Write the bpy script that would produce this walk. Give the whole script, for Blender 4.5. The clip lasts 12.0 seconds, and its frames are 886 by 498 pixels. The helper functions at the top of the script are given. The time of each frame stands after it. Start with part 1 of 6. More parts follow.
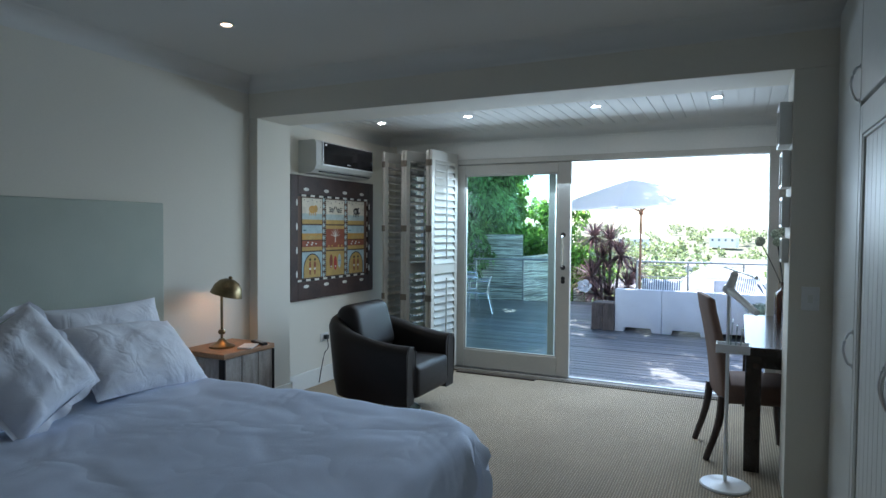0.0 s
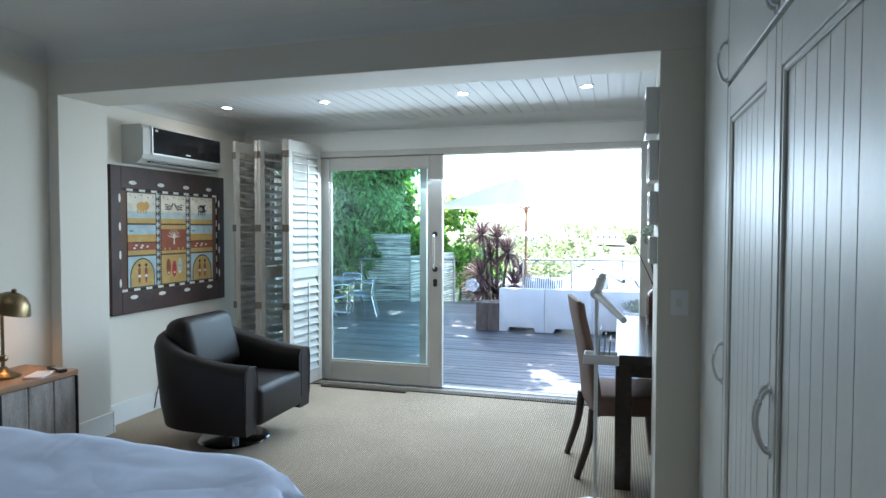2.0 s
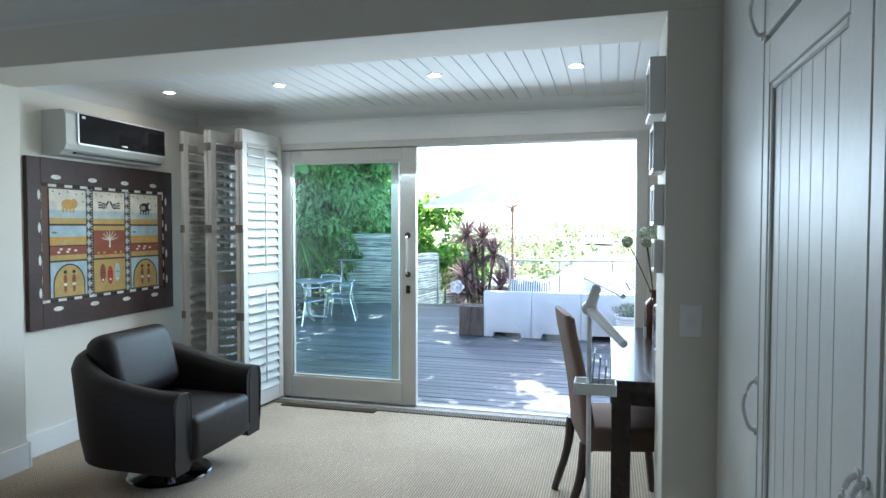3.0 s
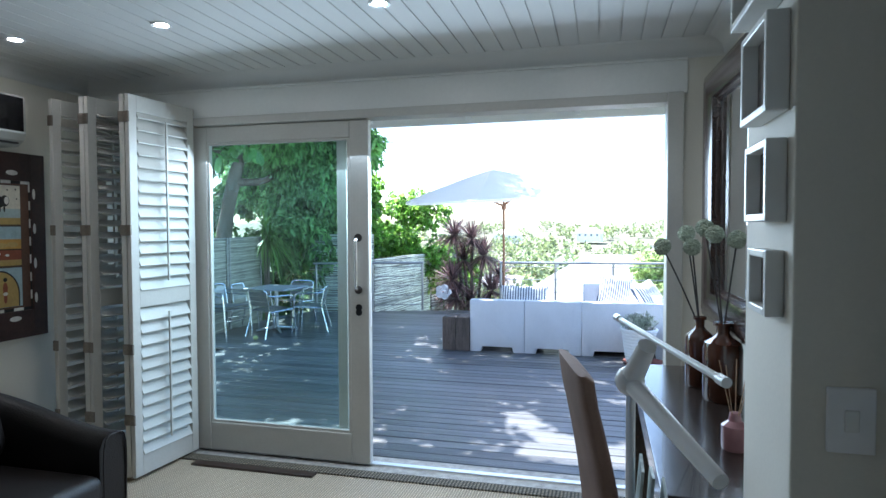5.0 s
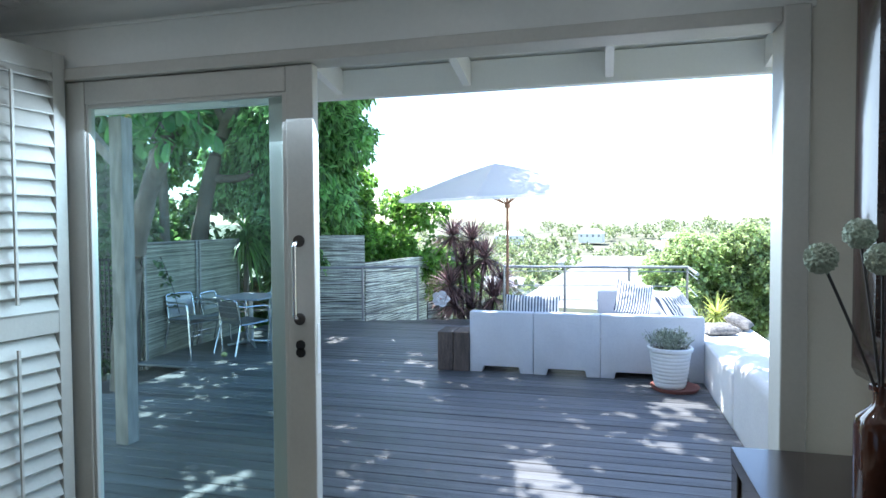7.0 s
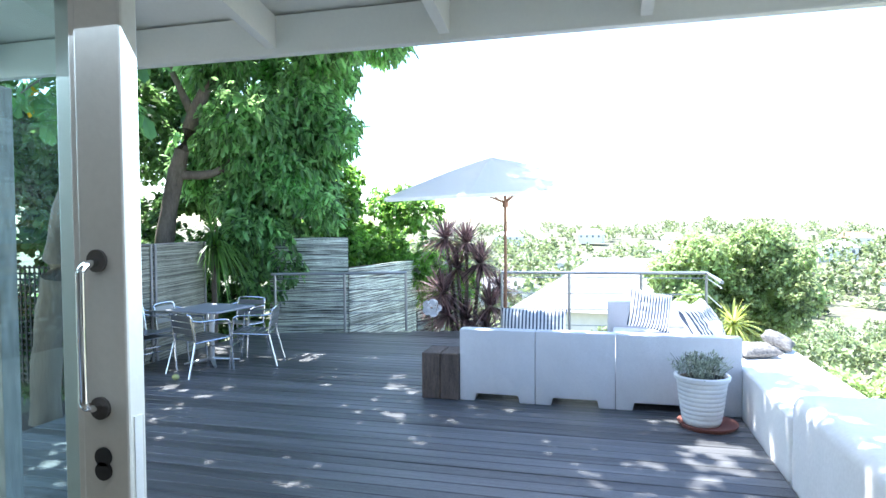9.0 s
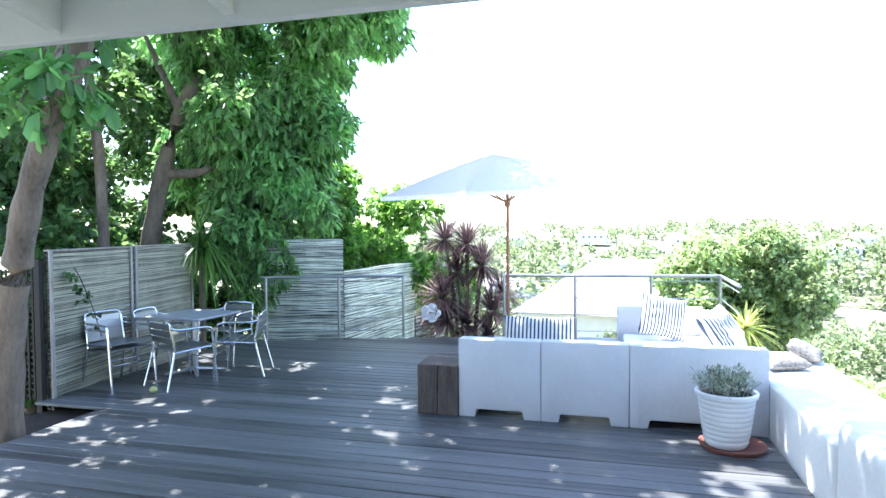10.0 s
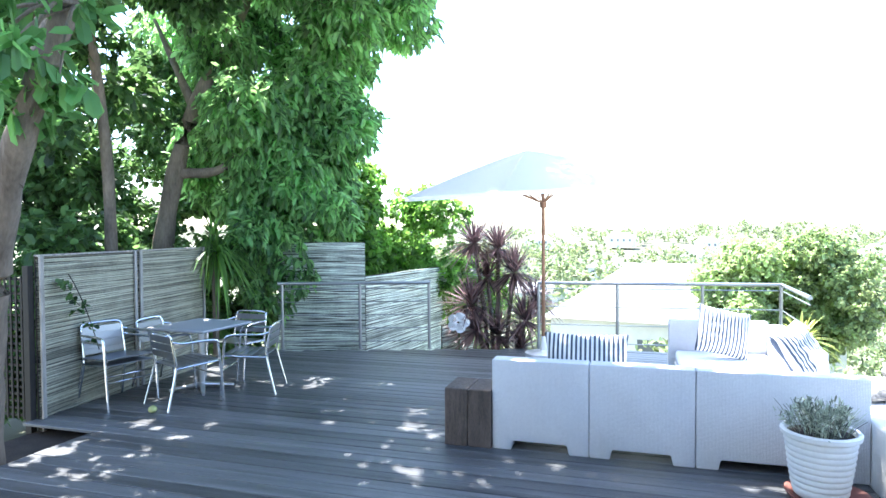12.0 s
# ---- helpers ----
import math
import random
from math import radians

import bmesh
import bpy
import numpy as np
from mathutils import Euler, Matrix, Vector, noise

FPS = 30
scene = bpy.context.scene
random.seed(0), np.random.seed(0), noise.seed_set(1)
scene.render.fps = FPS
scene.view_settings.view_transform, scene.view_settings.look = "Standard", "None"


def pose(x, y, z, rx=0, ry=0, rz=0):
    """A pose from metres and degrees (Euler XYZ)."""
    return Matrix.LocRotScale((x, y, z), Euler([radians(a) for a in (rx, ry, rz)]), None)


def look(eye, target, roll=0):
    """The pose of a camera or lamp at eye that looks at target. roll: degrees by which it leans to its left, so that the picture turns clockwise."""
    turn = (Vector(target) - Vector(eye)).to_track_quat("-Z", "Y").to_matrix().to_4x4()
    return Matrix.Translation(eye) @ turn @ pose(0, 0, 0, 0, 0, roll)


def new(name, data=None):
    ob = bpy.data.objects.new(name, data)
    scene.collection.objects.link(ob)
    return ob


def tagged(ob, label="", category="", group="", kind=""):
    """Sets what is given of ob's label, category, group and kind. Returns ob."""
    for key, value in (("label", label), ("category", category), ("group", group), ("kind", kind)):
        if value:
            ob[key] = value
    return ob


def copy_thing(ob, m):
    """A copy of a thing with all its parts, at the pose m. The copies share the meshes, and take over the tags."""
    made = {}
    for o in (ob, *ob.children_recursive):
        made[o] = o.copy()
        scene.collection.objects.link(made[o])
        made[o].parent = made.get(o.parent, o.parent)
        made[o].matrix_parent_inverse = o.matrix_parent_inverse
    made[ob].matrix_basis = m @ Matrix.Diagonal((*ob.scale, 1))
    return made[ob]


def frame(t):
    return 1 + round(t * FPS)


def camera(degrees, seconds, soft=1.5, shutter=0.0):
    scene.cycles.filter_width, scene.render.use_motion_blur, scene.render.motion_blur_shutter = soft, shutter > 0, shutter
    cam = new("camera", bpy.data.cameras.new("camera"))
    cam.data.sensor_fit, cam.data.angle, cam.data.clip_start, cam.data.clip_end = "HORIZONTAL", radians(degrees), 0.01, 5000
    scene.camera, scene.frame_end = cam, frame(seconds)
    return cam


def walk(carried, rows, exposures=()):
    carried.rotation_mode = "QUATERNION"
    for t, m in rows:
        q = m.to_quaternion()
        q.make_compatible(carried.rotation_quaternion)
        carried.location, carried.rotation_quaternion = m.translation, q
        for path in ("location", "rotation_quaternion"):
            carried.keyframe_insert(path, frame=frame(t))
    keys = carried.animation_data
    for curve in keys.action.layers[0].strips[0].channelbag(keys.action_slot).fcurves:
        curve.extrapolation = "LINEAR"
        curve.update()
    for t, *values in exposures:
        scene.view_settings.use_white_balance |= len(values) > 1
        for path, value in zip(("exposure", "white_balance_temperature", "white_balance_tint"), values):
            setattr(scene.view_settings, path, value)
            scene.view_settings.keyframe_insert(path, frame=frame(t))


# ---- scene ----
cam = camera(71.4, 12.0)
METRES, EYE, TILT, LEAN, TURN = 6.04, 1.42, 0.0, 0.0, 25.6
ROWS = [
    (0.0, 0.0, 0.0, 0.0, 0.01, -1.88, -0.44),
    (0.5, 0.0073, 0.0067, 0.0019, -3.59, -1.89, -0.37),
    (1.0, 0.0179, 0.0204, 0.0014, -6.7, -1.91, -0.27),
    (1.5, 0.0345, 0.0487, 0.0027, -8.68, -1.93, -0.24),
    (2.0, 0.0522, 0.081, 0.0005, -9.49, -1.94, -0.12),
    (2.5, 0.0676, 0.1255, 0.0029, -10.08, -1.97, -0.06),
    (3.0, 0.0864, 0.1676, 0.0021, -10.55, -2.01, -0.03),
    (5.0, 0.1541, 0.3605, 0.002, -11.12, -2.05, 0.2),
    (5.5, 0.1669, 0.4083, 0.0009, -11.08, -2.03, 0.29),
    (6.0, 0.177, 0.4583, 0.0022, -11.04, -2.02, 0.29),
    (6.5, 0.1883, 0.5041, 0.0, -11.05, -1.99, 0.28),
    (7.0, 0.2047, 0.5544, -0.0002, -11.01, -1.95, 0.34),
    (9.0, 0.2656, 0.7379, 0.002, -11.04, -1.89, 0.39),
    (9.5, 0.2784, 0.7812, 0.0032, -10.94, -1.86, 0.44),
    (10.0, 0.2892, 0.8194, 0.0018, -10.85, -1.81, 0.46),
    (10.5, 0.3005, 0.859, 0.0026, -10.53, -1.76, 0.46),
    (11.0, 0.3052, 0.8936, 0.0019, -9.99, -1.67, 0.44),
    (11.5, 0.3056, 0.9229, 0.0028, -9.4, -1.62, 0.4),
    (12.0, 0.3057, 0.9434, 0.0026, -8.41, -1.53, 0.38),
]
walk(cam, [(t, pose(0, 0, EYE, TILT, LEAN, TURN) @ pose(METRES * x, METRES * y, METRES * z, 90 + pitch, roll, yaw)) for t, x, y, z, yaw, pitch, roll in ROWS],
     exposures=[(0.0, 2.08, 5850, 10), (1.0, 2.25, 5850, 10), (2.5, 2.84, 6000, 10), (3.2, 2.8, 6000, 10), (5.0, 2.2, 5780, 10), (6.5, 1.9, 5800, 10), (7.2, 1.92, 5800, 10), (9.0, 2.18, 5900, 10), (12.0, 2.43, 5980, 10)])

# ---------------------------------------------------------------- world, sun, exposure
SUN = Vector((-0.36, 0.26, 0.895)).normalized()
world = bpy.data.worlds.new("world")
scene.world = world
world.use_nodes = True
wn = world.node_tree
sky = wn.nodes.new("ShaderNodeTexSky")
sky.sky_type, sky.sun_disc = "NISHITA", False
sky.sun_elevation = math.asin(SUN.z)
sky.sun_rotation = math.atan2(SUN.x, SUN.y)
sky.dust_density = 1.0
wn.nodes["Background"].inputs[1].default_value = 0.14
wn.links.new(sky.outputs[0], wn.nodes["Background"].inputs[0])
sun_data = bpy.data.lights.new("sun", "SUN")
sun_data.energy, sun_data.angle, sun_data.color = 5.0, radians(0.5), (1.0, 0.95, 0.88)
sun_lamp = new("sun", sun_data)
sun_lamp.matrix_world = look(SUN * 40, (0, 0, 0))
# the sky's light in the door opening
win = bpy.data.lights.new("door_daylight", "AREA")
win.shape, win.size, win.size_y, win.energy, win.color = "RECTANGLE", 2.66, 0.66, 13.5, (0.72, 0.88, 1.0)
new("door_daylight", win).matrix_world = look((-1.20, 5.90, 1.70), (-1.20, 3.7, 0.0))


# ---------------------------------------------------------------- materials
def mat(name, col, rough=0.6, metal=0.0, var=0.12, big=1.5, fine=60.0, bump=0.08, stretch=(1, 1, 1), rand=0.0, spec=0.5, coat=0.0, island=0.0):
    m = bpy.data.materials.new(name)
    m.use_nodes = True
    nt = m.node_tree
    b = nt.nodes["Principled BSDF"]
    geo = nt.nodes.new("ShaderNodeNewGeometry")
    mp = nt.nodes.new("ShaderNodeMapping")
    mp.inputs["Scale"].default_value = stretch
    nt.links.new(geo.outputs["Position"], mp.inputs[0])
    n1 = nt.nodes.new("ShaderNodeTexNoise")
    n1.inputs["Scale"].default_value, n1.inputs["Detail"].default_value = big, 4
    n2 = nt.nodes.new("ShaderNodeTexNoise")
    n2.inputs["Scale"].default_value, n2.inputs["Detail"].default_value = fine, 3
    nt.links.new(mp.outputs[0], n1.inputs[0])
    nt.links.new(mp.outputs[0], n2.inputs[0])
    add = nt.nodes.new("ShaderNodeMath")
    add.operation = "MULTIPLY_ADD"
    nt.links.new(n2.outputs[0], add.inputs[0])
    add.inputs[1].default_value = 0.6
    nt.links.new(n1.outputs[0], add.inputs[2])
    last = add.outputs[0]
    if rand or island:
        src = nt.nodes.new("ShaderNodeObjectInfo").outputs["Random"] if rand else geo.outputs["Random Per Island"]
        ra = nt.nodes.new("ShaderNodeMath")
        ra.operation = "MULTIPLY_ADD"
        nt.links.new(src, ra.inputs[0])
        ra.inputs[1].default_value = rand or island
        nt.links.new(last, ra.inputs[2])
        last = ra.outputs[0]
    mid = 0.8 + 0.5 * (rand or island)
    mr = nt.nodes.new("ShaderNodeMapRange")
    mr.inputs[1].default_value, mr.inputs[2].default_value = mid - 0.5, mid + 0.5
    mr.inputs[3].default_value, mr.inputs[4].default_value = 1 - 2.2 * var, 1 + 2.2 * var
    nt.links.new(last, mr.inputs[0])
    vm = nt.nodes.new("ShaderNodeVectorMath")
    vm.operation = "SCALE"
    vm.inputs[0].default_value = col
    nt.links.new(mr.outputs[0], vm.inputs["Scale"])
    nt.links.new(vm.outputs[0], b.inputs["Base Color"])
    b.inputs["Roughness"].default_value, b.inputs["Metallic"].default_value = rough, metal
    b.inputs["Specular IOR Level"].default_value = spec
    b.inputs["Coat Weight"].default_value = coat
    if bump:
        bp = nt.nodes.new("ShaderNodeBump")
        bp.inputs["Strength"].default_value, bp.inputs["Distance"].default_value = bump, 0.01
        nt.links.new(n2.outputs[0], bp.inputs["Height"])
        nt.links.new(bp.outputs[0], b.inputs["Normal"])
    return m


def woven(name, col, dark, scale, rough=0.8, bump=0.6, axes=("X", "Y")):
    """Two crossed bands of ribs, for sisal and rattan."""
    m = mat(name, col, rough, var=0.10, fine=90, bump=0)
    nt = m.node_tree
    b = nt.nodes["Principled BSDF"]
    geo = nt.nodes.new("ShaderNodeNewGeometry")
    waves = []
    for axis in axes:
        w = nt.nodes.new("ShaderNodeTexWave")
        w.bands_direction = axis
        w.inputs["Scale"].default_value, w.inputs["Distortion"].default_value = scale, 1.2
        w.inputs["Detail Scale"].default_value = 2.0
        nt.links.new(geo.outputs["Position"], w.inputs[0])
        waves.append(w.outputs["Fac"])
    mul = nt.nodes.new("ShaderNodeMath")
    mul.operation = "MULTIPLY"
    nt.links.new(waves[0], mul.inputs[0])
    nt.links.new(waves[-1], mul.inputs[1])
    old = b.inputs["Base Color"].links[0].from_socket
    mx = nt.nodes.new("ShaderNodeMix")
    mx.data_type = "RGBA"
    mx.blend_type = "MULTIPLY"
    ramp = nt.nodes.new("ShaderNodeMapRange")
    ramp.inputs[3].default_value, ramp.inputs[4].default_value = 1.0 - dark, 1.0 + dark * 0.3
    nt.links.new(mul.outputs[0], ramp.inputs[0])
    mx.inputs["Factor"].default_value = 1.0
    nt.links.new(old, mx.inputs["A"])
    nt.links.new(ramp.outputs[0], mx.inputs["B"])
    nt.links.new(mx.outputs["Result"], b.inputs["Base Color"])
    bp = nt.nodes.new("ShaderNodeBump")
    bp.inputs["Strength"].default_value, bp.inputs["Distance"].default_value = bump, 0.006
    nt.links.new(mul.outputs[0], bp.inputs["Height"])
    nt.links.new(bp.outputs[0], b.inputs["Normal"])
    return m


def creased(m, scale, depth):
    """Adds soft ridged creases to a cloth."""
    nt = m.node_tree
    b = nt.nodes["Principled BSDF"]
    geo = nt.nodes.new("ShaderNodeNewGeometry")
    n = nt.nodes.new("ShaderNodeTexNoise")
    n.inputs["Scale"].default_value, n.inputs["Detail"].default_value, n.inputs["Distortion"].default_value = scale, 2, 0.8
    nt.links.new(geo.outputs["Position"], n.inputs[0])
    sub = nt.nodes.new("ShaderNodeMath")
    sub.operation = "SUBTRACT"
    sub.inputs[1].default_value = 0.5
    nt.links.new(n.outputs[0], sub.inputs[0])
    ridge = nt.nodes.new("ShaderNodeMath")
    ridge.operation = "ABSOLUTE"
    nt.links.new(sub.outputs[0], ridge.inputs[0])
    bp = nt.nodes.new("ShaderNodeBump")
    bp.inputs["Strength"].default_value, bp.inputs["Distance"].default_value = 0.6, depth
    nt.links.new(ridge.outputs[0], bp.inputs["Height"])
    nt.links.new(b.inputs["Normal"].links[0].from_socket, bp.inputs["Normal"])
    nt.links.new(bp.outputs[0], b.inputs["Normal"])
    return m


def leafy(name, col, var=0.35, trans=0.45, rough=0.45):
    m = mat(name, col, rough, var=var, big=0.7, fine=4.0, bump=0, island=0.8)
    nt = m.node_tree
    b = nt.nodes["Principled BSDF"]
    tr = nt.nodes.new("ShaderNodeBsdfTranslucent")
    hs = nt.nodes.new("ShaderNodeHueSaturation")
    hs.inputs["Hue"].default_value, hs.inputs["Saturation"].default_value, hs.inputs["Value"].default_value = 0.48, 1.1, 1.6
    nt.links.new(b.inputs["Base Color"].links[0].from_socket, hs.inputs["Color"])
    nt.links.new(hs.outputs[0], tr.inputs["Color"])
    mx = nt.nodes.new("ShaderNodeMixShader")
    mx.inputs[0].default_value = trans
    nt.links.new(b.outputs[0], mx.inputs[1])
    nt.links.new(tr.outputs[0], mx.inputs[2])
    nt.links.new(mx.outputs[0], nt.nodes["Material Output"].inputs[0])
    return m


def glow(name, col, strength):
    m = bpy.data.materials.new(name)
    m.use_nodes = True
    b = m.node_tree.nodes["Principled BSDF"]
    b.inputs["Base Color"].default_value = (*col, 1)
    b.inputs["Emission Color"].default_value = (*col, 1)
    b.inputs["Emission Strength"].default_value = strength
    return m


def glass(name, tint=(1, 1, 1), rough=0.0):
    """A thin pane: mostly clear, with a mirror-like sheen."""
    m = bpy.data.materials.new(name)
    m.use_nodes = True
    nt = m.node_tree
    nt.nodes.remove(nt.nodes["Principled BSDF"])
    t = nt.nodes.new("ShaderNodeBsdfTransparent")
    t.inputs[0].default_value = (*tint, 1)
    g = nt.nodes.new("ShaderNodeBsdfGlossy")
    g.inputs["Roughness"].default_value = rough
    lw = nt.nodes.new("ShaderNodeLayerWeight")
    lw.inputs[0].default_value = 0.5
    pw = nt.nodes.new("ShaderNodeMath")
    pw.operation = "POWER"
    pw.inputs[1].default_value = 4.0
    nt.links.new(lw.outputs["Facing"], pw.inputs[0])
    fr = nt.nodes.new("ShaderNodeMath")
    fr.operation = "MULTIPLY_ADD"
    fr.inputs[1].default_value, fr.inputs[2].default_value = 0.4, 0.03
    nt.links.new(pw.outputs[0], fr.inputs[0])
    mx = nt.nodes.new("ShaderNodeMixShader")
    nt.links.new(fr.outputs[0], mx.inputs[0])
    nt.links.new(t.outputs[0], mx.inputs[1])
    nt.links.new(g.outputs[0], mx.inputs[2])
    nt.links.new(mx.outputs[0], nt.nodes["Material Output"].inputs[0])
    return m


WALL = mat("wall_paint", (0.72, 0.685, 0.605), 0.75, var=0.03, big=0.8, fine=120, bump=0.05)
CEIL = mat("ceiling_paint", (0.66, 0.655, 0.63), 0.7, var=0.02, fine=90, bump=0.03)
WHITE = mat("white_gloss_paint", (0.75, 0.75, 0.72), 0.35, var=0.03, fine=50, bump=0.04)
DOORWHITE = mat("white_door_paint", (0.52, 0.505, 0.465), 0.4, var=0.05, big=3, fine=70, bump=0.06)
CUPB = mat("cupboard_paint", (0.64, 0.64, 0.61), 0.45, var=0.03, big=2, fine=30, bump=0.06, spec=0.35)
CARPET = woven("sisal_carpet", (0.66, 0.53, 0.38), 0.62, 21, 0.95, 0.9)
BINDING = woven("carpet_binding", (0.30, 0.25, 0.18), 0.9, 16, 0.95, 1.0)
DECK = mat("weathered_deck", (0.102, 0.105, 0.109), 0.38, var=0.42, big=2.0, fine=60, bump=0.25, stretch=(0.35, 9, 3), rand=0.42)
STEEL = mat("brushed_steel", (0.74, 0.75, 0.76), 0.35, 0.55, var=0.06, fine=200, bump=0.02)
CHROME = mat("chrome", (0.8, 0.8, 0.82), 0.08, 1.0, var=0.02, bump=0)
ALU = mat("brushed_aluminium", (0.72, 0.73, 0.75), 0.28, 1.0, var=0.05, fine=150, bump=0.02)
LEATHER = mat("brown_black_leather", (0.010, 0.007, 0.0065), 0.48, var=0.35, spec=0.35, big=4, fine=160, bump=0.18)
COVER = creased(mat("pale_blue_bed_cover", (0.60, 0.675, 0.84), 0.9, var=0.04, big=3, fine=220, bump=0.12), 2.2, 0.035)
LINEN = creased(mat("white_bed_linen", (0.78, 0.81, 0.90), 0.9, var=0.03, big=3, fine=220, bump=0.12), 7, 0.03)
HEADB = mat("sage_fabric", (0.42, 0.46, 0.41), 0.95, var=0.05, big=3, fine=260, bump=0.25)
WENGE = mat("wenge_wood", (0.022, 0.015, 0.012), 0.22, var=0.35, big=3, fine=50, bump=0.05, stretch=(6, 1, 6), coat=0.3)
MIRRORFRAME = mat("dark_stained_frame", (0.030, 0.016, 0.012), 0.22, var=0.4, big=4, fine=40, bump=0.06, stretch=(3, 0.8, 3), coat=0.4)
TAN = mat("tan_suede", (0.165, 0.102, 0.078), 0.9, var=0.14, big=6, fine=180, bump=0.15)
BROWNLEG = mat("brown_timber_leg", (0.035, 0.02, 0.014), 0.4, var=0.3, fine=60, bump=0.05)
OAK = mat("warm_wood", (0.34, 0.19, 0.10), 0.5, var=0.22, big=4, fine=50, bump=0.1, stretch=(8, 1.5, 8))
GREYWOOD = mat("grey_rustic_wood", (0.36, 0.33, 0.30), 0.75, var=0.3, big=5, fine=60, bump=0.25, stretch=(5, 5, 1))
BLOCKWOOD = mat("dark_sleeper_wood", (0.10, 0.075, 0.06), 0.8, var=0.4, big=5, fine=40, bump=0.5, stretch=(6, 6, 1))
BRASS = mat("aged_brass", (0.24, 0.18, 0.10), 0.35, 1.0, var=0.2, big=8, fine=80, bump=0.04)
ACGREY = mat("silver_grey_plastic", (0.50, 0.50, 0.47), 0.4, var=0.03, bump=0.01)
BLACKGLOSS = mat("black_gloss", (0.008, 0.008, 0.010), 0.10, var=0.05, bump=0)
RAILSTEEL = mat("weathered_rail_steel", (0.40, 0.41, 0.42), 0.32, 0.85, var=0.12, fine=120, bump=0.02)
HANDLEDARK = mat("tarnished_rose", (0.10, 0.09, 0.085), 0.4, 0.7, var=0.3, bump=0.02)
BLACK = mat("black_plastic", (0.012, 0.012, 0.013), 0.45, var=0.1, bump=0.02)
RATTAN = woven("white_rattan", (0.80, 0.80, 0.81), 0.22, 34, 0.6, 0.6, ("X", "Z"))
PLASTER = mat("white_plaster", (0.80, 0.79, 0.76), 0.85, var=0.06, big=2, fine=35, bump=0.2)
CERAMIC = mat("white_ceramic", (0.74, 0.75, 0.74), 0.45, var=0.06, big=4, fine=50, bump=0.06)
DARKBACK = mat("dark_weathered_backing", (0.07, 0.062, 0.05), 0.9, var=0.3)
TERRA = mat("terracotta", (0.22, 0.085, 0.065), 0.7, var=0.2, fine=70, bump=0.1)
REED = mat("split_reed", (0.36, 0.345, 0.265), 0.8, var=0.22, big=3, fine=30, bump=0.1, island=0.9)
REEDPALE = mat("pale_reed", (0.64, 0.68, 0.60), 0.8, var=0.24, big=3, fine=30, bump=0.1, island=0.9)
BARK = mat("grey_bark", (0.19, 0.15, 0.115), 0.95, var=0.35, big=3, fine=22, bump=0.9, stretch=(2, 2, 0.6))
SOIL = mat("dark_soil", (0.035, 0.026, 0.02), 0.95, var=0.4, big=6, fine=50, bump=0.6)
LEAF = leafy("tree_leaf", (0.215, 0.385, 0.16), trans=0.58, rough=0.33)
LEAFDARK = leafy("dark_leaf", (0.088, 0.17, 0.062), trans=0.5)
LEAFLIGHT = leafy("light_leaf", (0.16, 0.31, 0.08), trans=0.55)
LEAFBIG = leafy("broad_leaf", (0.12, 0.27, 0.085), var=0.25)
LEAFYELLOW = leafy("yellow_leaf", (0.55, 0.38, 0.03), var=0.15)
LEAFRED = leafy("purple_sword_leaf", (0.22, 0.145, 0.14), trans=0.25)
LEAFGREY = leafy("grey_green_leaf", (0.29, 0.33, 0.25), trans=0.3)
BUSH = leafy("valley_leaf", (0.20, 0.255, 0.125), trans=0.33)
VALLEYTREE = leafy("valley_tree_leaf", (0.30, 0.385, 0.19), trans=0.5)
PALM = leafy("palm_leaf", (0.36, 0.42, 0.13), trans=0.45)
CANVASCLOTH = leafy("umbrella_cloth", (0.81, 0.81, 0.81), var=0.02, trans=0.52, rough=0.85)
TEAK = mat("teak", (0.26, 0.13, 0.07), 0.55, var=0.2, big=6, fine=60, bump=0.1)
GRASS = mat("hillside", (0.14, 0.142, 0.088), 0.95, var=0.35, big=0.09, fine=1.2, bump=0.3)
AMBER = mat("amber_glass", (0.062, 0.020, 0.010), 0.08, var=0.15, bump=0.02, coat=0.5)
LAMPWHITE = mat("white_lamp_enamel", (0.82, 0.82, 0.82), 0.3, var=0.02, bump=0)
PANE = glass("door_glass", (0.91, 0.98, 0.98))
MIRROR = mat("mirror_silver", (0.88, 0.89, 0.90), 0.01, 1.0, var=0.0, bump=0)
SPOT = glow("spot_bulb", (1.0, 0.95, 0.88), 40)
SPOTWARM = glow("warm_spot_bulb", (1.0, 0.66, 0.40), 2.2)
WARMBULB = glow("warm_bulb", (1.0, 0.55, 0.22), 8)


# ---------------------------------------------------------------- mesh helpers
def box(bm, x0, x1, y0, y1, z0, z1, bevel=0.0, seg=2, m=None):
    r = bmesh.ops.create_cube(bm, size=1)
    vs = r["verts"]
    for v in vs:
        v.co = Vector((x0 + (v.co.x + 0.5) * (x1 - x0), y0 + (v.co.y + 0.5) * (y1 - y0), z0 + (v.co.z + 0.5) * (z1 - z0)))
    if bevel:
        es = {e for v in vs for e in v.link_edges}
        nb = bmesh.ops.bevel(bm, geom=list(es), offset=bevel, segments=seg, affect="EDGES", profile=0.5)
        vs = list({v for f in nb["faces"] for v in f.verts} | {v for v in vs if v.is_valid})
    if m is not None:
        bmesh.ops.transform(bm, matrix=m, verts=vs)
    return vs


